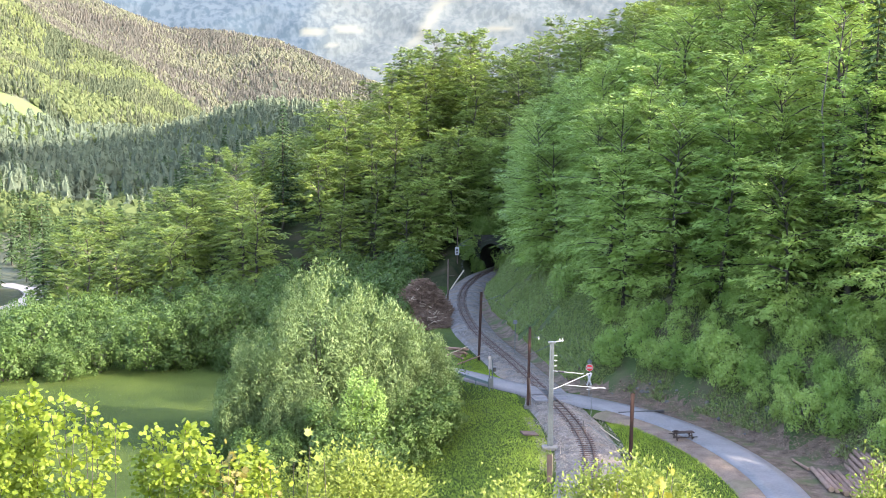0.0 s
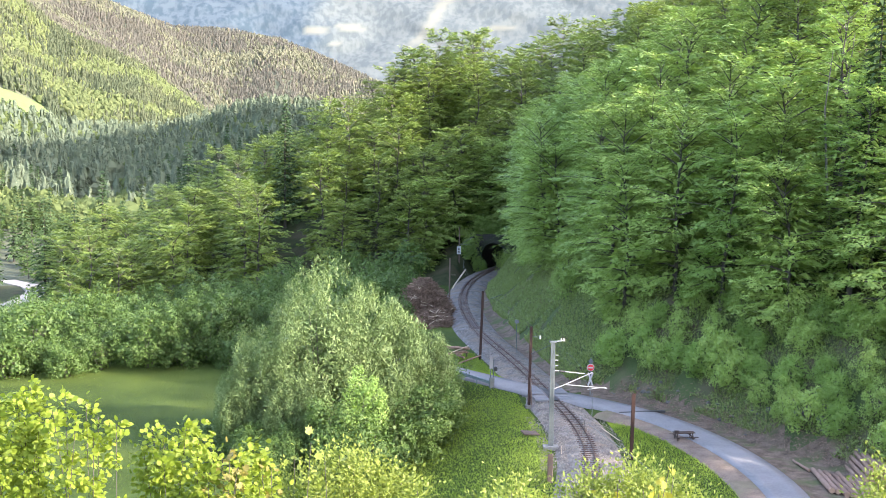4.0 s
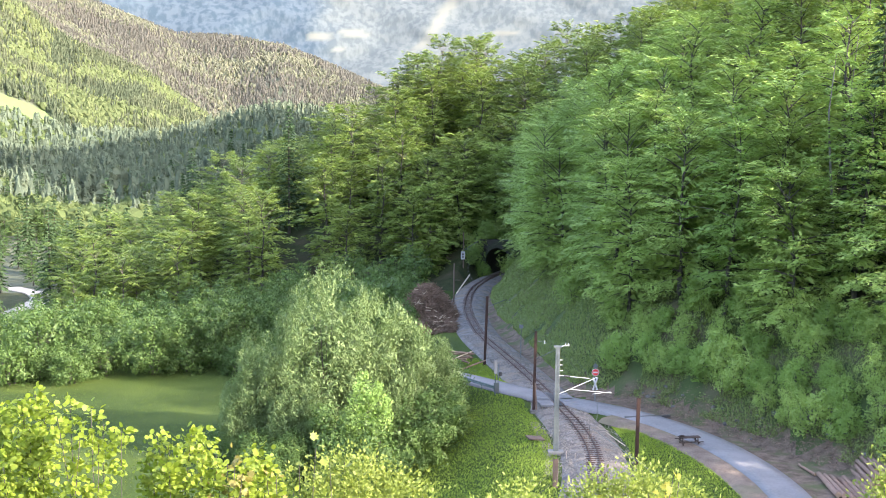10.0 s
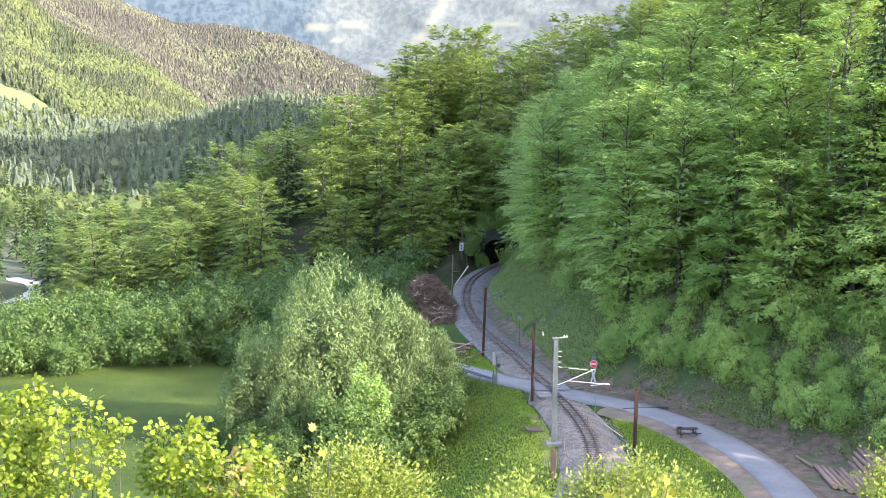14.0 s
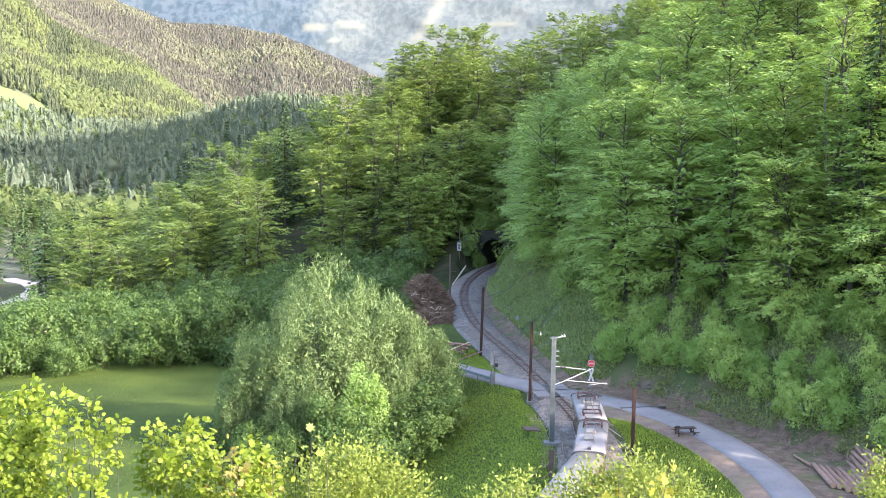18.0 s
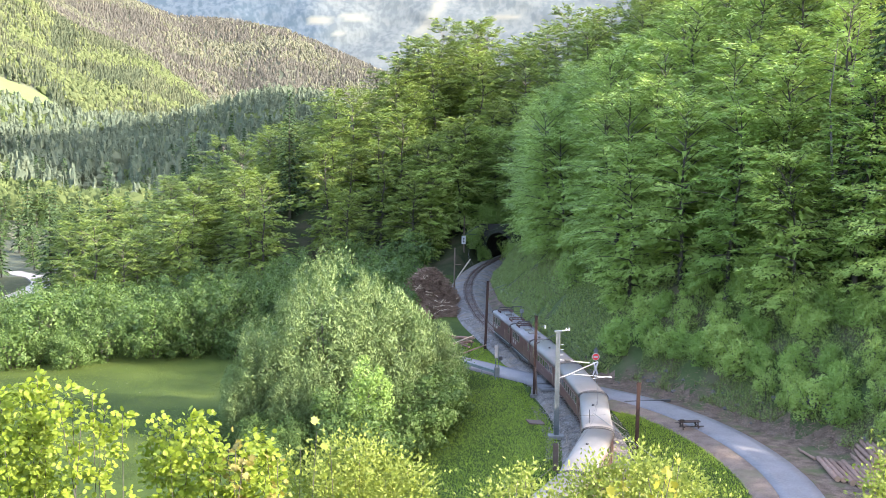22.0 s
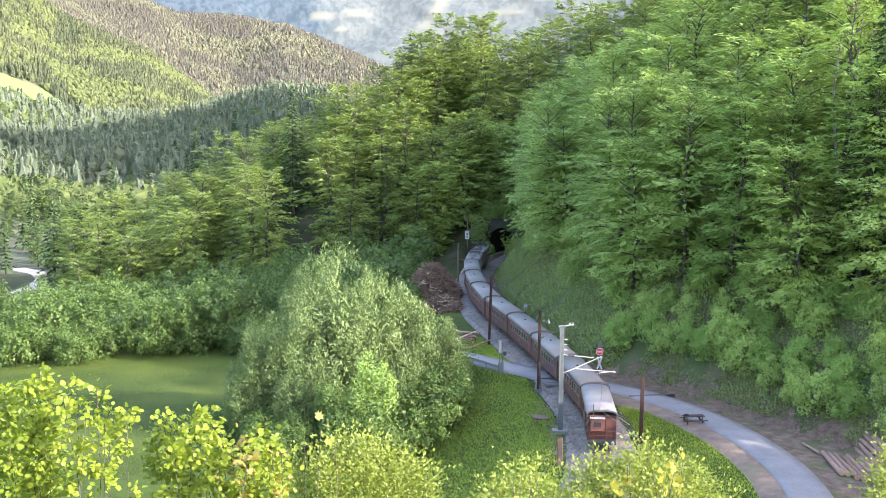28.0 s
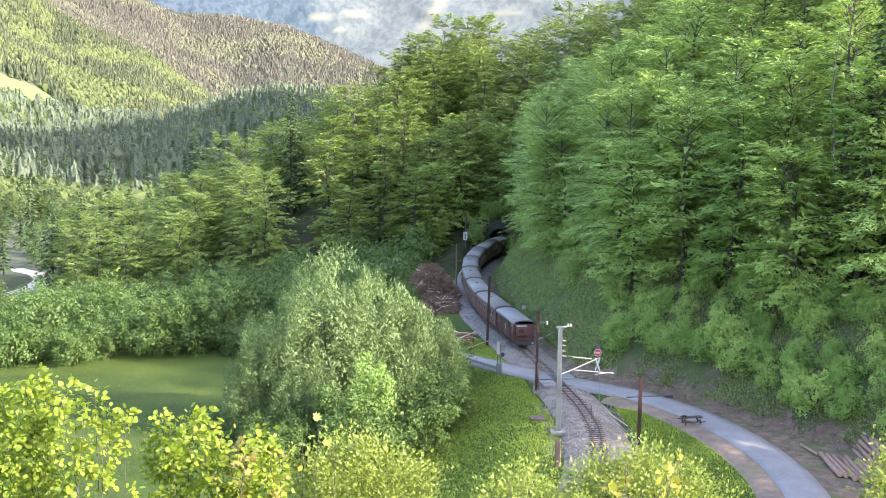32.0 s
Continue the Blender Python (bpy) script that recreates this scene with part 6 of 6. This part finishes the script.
def shell(long, half, eave, top, over=0.0, material=None, n=15, flat=0.62):
    """A rounded roof of even section with a thickness, and its dark rim."""
    a = np.linspace(0, math.pi, n)
    prof = [(-half * math.cos(k), eave + (top - eave) * max(0.0, math.sin(k)) ** flat) for k in a]
    inner = [(x * 0.97, z - 0.05) for x, z in prof[::-1]]
    loop = prof + inner
    v = [(x, y, z) for y in (-long / 2 - over, long / 2 + over) for x, z in loop]
    m = len(loop)
    f = [(k, (k + 1) % m, m + (k + 1) % m, m + k) for k in range(m)] + [(k, m - 1 - k, m - 2 - k, k + 1) for k in range(n - 1)] + [(m + k + 1, 2 * m - 2 - k, 2 * m - 1 - k, m + k) for k in range(n - 1)]
    me = mesh_of("roof", v, f, material or ROOF)
    me.polygons.foreach_set("use_smooth", [k < n - 1 for k in range(len(me.polygons))])
    return me, prof


def rim(c, prof, y):
    pts = [(x * 1.02, y, z + 0.02) for x, z in prof]
    part("roof_rim", mesh_of("roof_rim", *tube(pts, [0.06] * len(pts), 5), DARK), None, c, "black roof edge")


def window(c, side, y, z, w, h, half, trim):
    x0, x1 = side * (half - 0.005), side * (half + 0.03)
    bm = bmesh.new()
    for y0, y1, z0, z1 in ((y - w / 2 - 0.05, y + w / 2 + 0.05, z - h / 2 - 0.05, z - h / 2), (y - w / 2 - 0.05, y + w / 2 + 0.05, z + h / 2, z + h / 2 + 0.05), (y - w / 2 - 0.05, y - w / 2, z - h / 2, z + h / 2), (y + w / 2, y + w / 2 + 0.05, z - h / 2, z + h / 2)):
        box(bm, min(x0, x1), max(x0, x1), y0, y1, z0, z1)
    win = part("window", bm, trim, c)
    x2, x3 = side * (half - 0.004), side * (half + 0.012)
    part("pane", box(bmesh.new(), min(x2, x3), max(x2, x3), y - w / 2, y + w / 2, z - h / 2, z + h / 2), GLASS, win)


def bogie(c, y, wheelbase=1.3, r=0.36):
    b = part("bogie", box(bmesh.new(), -0.75, 0.75, y - wheelbase / 2 - 0.4, y + wheelbase / 2 + 0.4, 0.35, 0.7, 0.05), DARK, c)
    for dy in (-wheelbase / 2, wheelbase / 2):
        bm = bmesh.new()
        for sx in (-1, 1):
            rod(bm, (sx * 0.34, y + dy, r), (sx * 0.44, y + dy, r), r, r, 16)
        rod(bm, (-0.36, y + dy, r), (0.36, y + dy, r), 0.07, 0.07, 8)
        part("wheelset", bm, DARK, b)


def door(c, side, y, half, w=0.62, z0=0.85, z1=2.75, material=None):
    x0, x1 = side * (half - 0.01), side * (half + 0.02)
    d = part("door", box(bmesh.new(), min(x0, x1), max(x0, x1), y - w / 2, y + w / 2, z0, z1, 0.008), material or BROWN, c)
    for dy in (-w / 2 - 0.09, w / 2 + 0.09):
        part("grab_rail", rod(bmesh.new(), (side * (half + 0.05), y + dy, 1.0), (side * (half + 0.05), y + dy, 2.1), 0.025, 0.025, 6), TRIM, d, "pale grab rail")


def frame_and_buffers(c, long):
    part("underframe", box(bmesh.new(), -1.05, 1.05, -long / 2, long / 2, 0.62, 0.84, 0.02), DARK, c)
    for e in (-1, 1):
        bm = rod(bmesh.new(), (0, e * long / 2, 0.55), (0, e * (long / 2 + 0.28), 0.55), 0.10, 0.10, 10)
        rod(bm, (0, e * (long / 2 + 0.24), 0.55), (0, e * (long / 2 + 0.30), 0.55), 0.2, 0.2, 14)
        part("buffer", bm, DARK, c)


def coach():
    long, half = 11.93, 1.2
    c = tagged(new("railway_coach"), "brown passenger coach with small windows and rounded grey roof", "railway coach", "coaches of the train")
    part("body", box(bmesh.new(), -half, half, -long / 2, long / 2, 0.82, 2.92, 0.04), BROWN, c)
    for s in (-1, 1):
        part("waist_strip", box(bmesh.new(), min(s * half, s * (half + 0.02)), max(s * half, s * (half + 0.02)), -long / 2 + 0.05, long / 2 - 0.05, 1.66, 1.70), BROWN, c)
    me, prof = shell(long, 1.27, 2.86, 3.42, 0.05)
    part("roof", me, None, c, "curved grey roof")
    rim(c, prof, -long / 2)
    rim(c, prof, long / 2)
    for s in (-1, 1):
        for k in range(8):
            window(c, s, -4.0 + k * 1.142, 2.2, 0.72, 0.66, half, TRIM)
        for y in (-5.3, 5.3):
            door(c, s, y, half)
        for k in range(3):
            part("emblem_bar", box(bmesh.new(), min(s * half, s * (half + 0.012)), max(s * half, s * (half + 0.012)), -0.5 + k * 0.4, -0.3 + k * 0.4, 1.25, 1.42), TRIM, c)
    for y, x in ((1.1, -0.2),):
        part("roof_vent", rod(bmesh.new(), (x, y, 3.3), (x, y, 3.52), 0.10, 0.12, 10), DARK, c)
    for e in (-1, 1):
        part("gangway_bellows", box(bmesh.new(), -0.5, 0.5, min(e * long / 2, e * (long / 2 + 0.21)), max(e * long / 2, e * (long / 2 + 0.21)), 0.9, 2.85, 0.03), DARK, c)
    frame_and_buffers(c, long)
    for y in (-4.2, 4.2):
        bogie(c, y)
    for s in (-1, 1):
        part("battery_box", box(bmesh.new(), s * 0.8 - 0.2, s * 0.8 + 0.2, -1.2, 1.0, 0.3, 0.66, 0.02), DARK, c)
    return c, long + 0.42


def van():
    long, half = 9.35, 1.2
    c = tagged(new("luggage_van"), "dark maroon luggage van with sliding side doors at the train's end", "luggage van")
    part("body", box(bmesh.new(), -half, half, -long / 2, long / 2, 0.82, 2.92, 0.03), MAROON, c)
    me, prof = shell(long, 1.3, 2.84, 3.36, 0.22, LOCO_ROOF)
    part("roof", me, None, c, "light grey roof with overhanging ends")
    rim(c, prof, -long / 2 - 0.2)
    rim(c, prof, long / 2 + 0.2)
    for s in (-1, 1):
        for k in range(13):
            y = -long / 2 + 0.4 + k * (long - 0.8) / 12
            part("batten", box(bmesh.new(), min(s * half, s * (half + 0.025)), max(s * half, s * (half + 0.025)), y - 0.035, y + 0.035, 0.86, 2.84), MAROON, c)
        door(c, s, -1.0, half + 0.04, 1.6, 0.9, 2.7, MAROON)
        part("white_mark", box(bmesh.new(), min(s * half, s * (half + 0.07)), max(s * half, s * (half + 0.07)), -0.5, -0.2, 1.6, 2.3), WHITE, c, "small white panel")
        window(c, s, 3.4, 2.25, 0.6, 0.6, half, TRIM)
        window(c, s, -3.6, 2.25, 0.6, 0.6, half, TRIM)
    e = -long / 2
    cab = part("brake_cab", box(bmesh.new(), -0.98, 0.18, e - 0.42, e, 1.62, 2.72, 0.04), BROWN, c, "projecting brake cab")
    part("cab_roof", box(bmesh.new(), -1.03, 0.23, e - 0.50, e, 2.72, 2.80, 0.02), WHITE, cab, "pale flat cab roof")
    part("cab_window", box(bmesh.new(), -0.72, -0.10, e - 0.435, e - 0.41, 2.02, 2.42, 0.01), GLASS, cab)
    part("cab_sill", box(bmesh.new(), -0.78, -0.04, e - 0.47, e - 0.41, 1.95, 2.01, 0.01), MAROON, cab)
    part("platform", box(bmesh.new(), -1.12, 1.12, e - 0.55, e - 0.02, 0.84, 0.92, 0.01), DARK, c)
    rail = part("platform_railing", rod(bmesh.new(), (-1.08, e - 0.5, 1.72), (1.08, e - 0.5, 1.72), 0.03, 0.03, 6), BROWN, c, "brown railing of the end platform")
    part("middle_rail", rod(bmesh.new(), (-1.08, e - 0.5, 1.32), (1.08, e - 0.5, 1.32), 0.025, 0.025, 6), BROWN, rail)
    for k in range(7):
        part("baluster", rod(bmesh.new(), (-1.08 + 0.36 * k, e - 0.5, 0.9), (-1.08 + 0.36 * k, e - 0.5, 1.72), 0.022, 0.022, 6), BROWN, rail)
    part("end_door", box(bmesh.new(), 0.30, 0.86, e - 0.03, e - 0.005, 0.92, 2.62, 0.01), BROWN, c)
    for k in (-0.9, 0.9):
        part("end_post", box(bmesh.new(), k - 0.05, k + 0.05, e - 0.05, e, 0.86, 2.84), MAROON, c)
        bm = rod(bmesh.new(), (k, e - 0.70, 0.74), (k, e - 0.55, 0.74), 0.13, 0.13, 12)
        part("tail_lamp", bm, WHITE if k > 0 else DARK, c, "round tail lamp")
    part("end_beam", box(bmesh.new(), -1.15, 1.15, e - 0.56, e - 0.40, 0.55, 0.838, 0.02), DARK, c)
    part("coupling", rod(bmesh.new(), (0, e - 0.85, 0.55), (0, e - 0.4, 0.55), 0.11, 0.09, 10), DARK, c)
    frame_and_buffers(c, long)
    for y in (-2.9, 2.9):
        bogie(c, y)
    return c, long + 0.5


def pantograph(c, y, raised):
    """A pantograph on red-brown insulators: folded flat into a low double frame, or raised on thin arms."""
    ring = [(-0.78, y - 0.62, 3.58), (0.78, y - 0.62, 3.58), (0.78, y + 0.62, 3.58), (-0.78, y + 0.62, 3.58), (-0.78, y - 0.62, 3.58)]
    p = part("pantograph", mesh_of("pantograph", *tube(ring, [0.055] * 5, 5), PANTO), None, c, "raised pantograph on thin arms" if raised else "folded red-brown pantograph")
    for sx in (-0.74, 0.74):
        for sy in (-0.6, 0.0, 0.6):
            part("insulator", rod(bmesh.new(), (sx, y + sy, 3.1), (sx, y + sy, 3.57), 0.09, 0.06, 8), PANTO, p)
    mid, top = (4.3, 4.98) if raised else (3.74, 3.88)
    thin = 0.024 if raised else 0.034
    for sx in (-0.55, 0.55):
        for sy in (-1, 1):
            part("arm", mesh_of("arm", *tube([(sx, y + sy * 0.15, 3.6), (sx, y + sy * 0.85, mid), (sx * 0.9, y + sy * 0.1, top)], [thin] * 3, 5), DARK if raised else PANTO), None, p)
    for sy in (-0.85, 0.85):
        part("cross_tube", mesh_of("cross_tube", *tube([(-0.55, y + sy, mid), (0.55, y + sy, mid)], [thin] * 2, 5), DARK), None, p)
    for dy in (-0.12, 0.12):
        part("contact_strip", mesh_of("contact_strip", *tube([(-0.82, y + dy, top - 0.10), (-0.55, y + dy, top + 0.04), (0.55, y + dy, top + 0.04), (0.82, y + dy, top - 0.10)], [0.03] * 4, 5), DARK), None, p)


def loco(leading):
    long, half = 9.45, 1.17
    c = tagged(new("locomotive"), "dark red-brown narrow-gauge electric locomotive with grey roof", "locomotive", "locomotives of the train")
    part("body", box(bmesh.new(), -half, half, -long / 2, long / 2, 0.86, 2.96, 0.10), MAROON, c)
    me, prof = shell(long, 1.25, 2.90, 3.34, 0.10, LOCO_ROOF, 17, 0.42)
    part("roof", me, None, c, "light grey roof")
    rim(c, prof, -long / 2 - 0.08)
    rim(c, prof, long / 2 + 0.08)
    pantograph(c, 3.1, False)
    if leading:
        pantograph(c, -3.0, True)
    else:
        part("rear_headlamp_box", box(bmesh.new(), -0.14, 0.14, -4.3, -4.0, 3.3, 3.52, 0.03), DARK, c)
    part("roof_line", mesh_of("roof_line", *tube([(0.3, -2.9, 3.5), (0.1, 0, 3.52), (0.3, 2.1, 3.56)], [0.03] * 3, 5), DARK), None, c)
    for y in (-1.2, 1.0):
        part("roof_box", box(bmesh.new(), -0.5, 0.3, y - 0.5, y + 0.5, 3.3, 3.52, 0.04), ROOF, c)
    for s in (-1, 1):
        for k in range(4):
            window(c, s, 3.6 - k * 0.95, 2.3, 0.72, 0.72, half, TRIM)
        window(c, s, -4.0, 2.3, 0.6, 0.72, half, TRIM)
        for k in range(2):
            part("emblem_bar", box(bmesh.new(), min(s * half, s * (half + 0.012)), max(s * half, s * (half + 0.012)), 3.3 - k * 1.1, 3.8 - k * 1.1, 1.35, 1.7), WHITE, c, "small white panel on the side")
        door(c, s, -2.2, half, 0.66, 0.95, 2.75, MAROON)
        part("louvre_panel", box(bmesh.new(), min(s * half, s * (half + 0.02)), max(s * half, s * (half + 0.02)), -1.4, 0.6, 1.5, 2.5, 0.01), MAROON, c)
        part("step_board", box(bmesh.new(), s * 1.05 - 0.15, s * 1.05 + 0.15, -long / 2 + 0.5, long / 2 - 0.5, 0.40, 0.48), DARK, c)
        part("pipe", rod(bmesh.new(), (s * 1.2, -long / 2 + 0.6, 0.74), (s * 1.2, long / 2 - 0.6, 0.74), 0.03, 0.03, 6), GREY_PAINT, c)
    for e in (-1, 1):
        y0, y1 = sorted((e * (long / 2 - 0.02), e * (long / 2 + 0.02)))
        for x in (-0.68, 0.0, 0.68):
            part("cab_window", box(bmesh.new(), x - 0.27, x + 0.27, y0, y1, 1.95, 2.6, 0.01), GLASS, c)
        for x in (-0.8, 0.8):
            part("lamp", rod(bmesh.new(), (x, e * long / 2, 1.05), (x, e * (long / 2 + 0.12), 1.05), 0.12, 0.12, 12), GREY_PAINT, c)
        part("head_lamp", rod(bmesh.new(), (0, e * long / 2, 3.05), (0, e * (long / 2 + 0.16), 3.05), 0.12, 0.12, 12), GREY_PAINT, c)
        part("plough", box(bmesh.new(), -0.95, 0.95, min(e * 4.5, e * 4.7), max(e * 4.5, e * 4.7), 0.2, 0.6, 0.03), DARK, c)
    frame_and_buffers(c, long)
    for y in (-2.9, 2.9):
        bogie(c, y, 1.9, 0.4)
    return c, long + 0.5


cars += [loco(True), loco(False)]
one, one_long = coach()
cars += [(one, one_long)] + [(copy_thing(one, pose(0, -24 - 12 * k, 0)), one_long) for k in range(6)]
cars.append(van())


# ---- the train runs up the line into the tunnel ----
S20 = float(np.interp(131.0, TRACK[:, 1], T_LEN)) + 0.16
SPEED = 10.515


def on_line(s):
    return Vector((float(np.interp(s, T_LEN, TRACK[:, 0])), float(np.interp(s, T_LEN, TRACK[:, 1])), 0.0))


def car_pose(s_mid, half):
    a, b = on_line(s_mid + half), on_line(s_mid - half)
    d, m = a - b, (a + b) / 2
    return pose(m.x, m.y, 0.0, 0, 0, math.degrees(math.atan2(-d.x, d.y)))


def motions():
    back = 0.0
    for thing, long in cars:
        mid = back + long / 2
        rows = [(0.5 * k, car_pose(S20 + SPEED * (0.5 * k - 20.0) - mid, long * 0.32)) for k in range(65)]
        walk(thing, rows)
        back += long


motions()
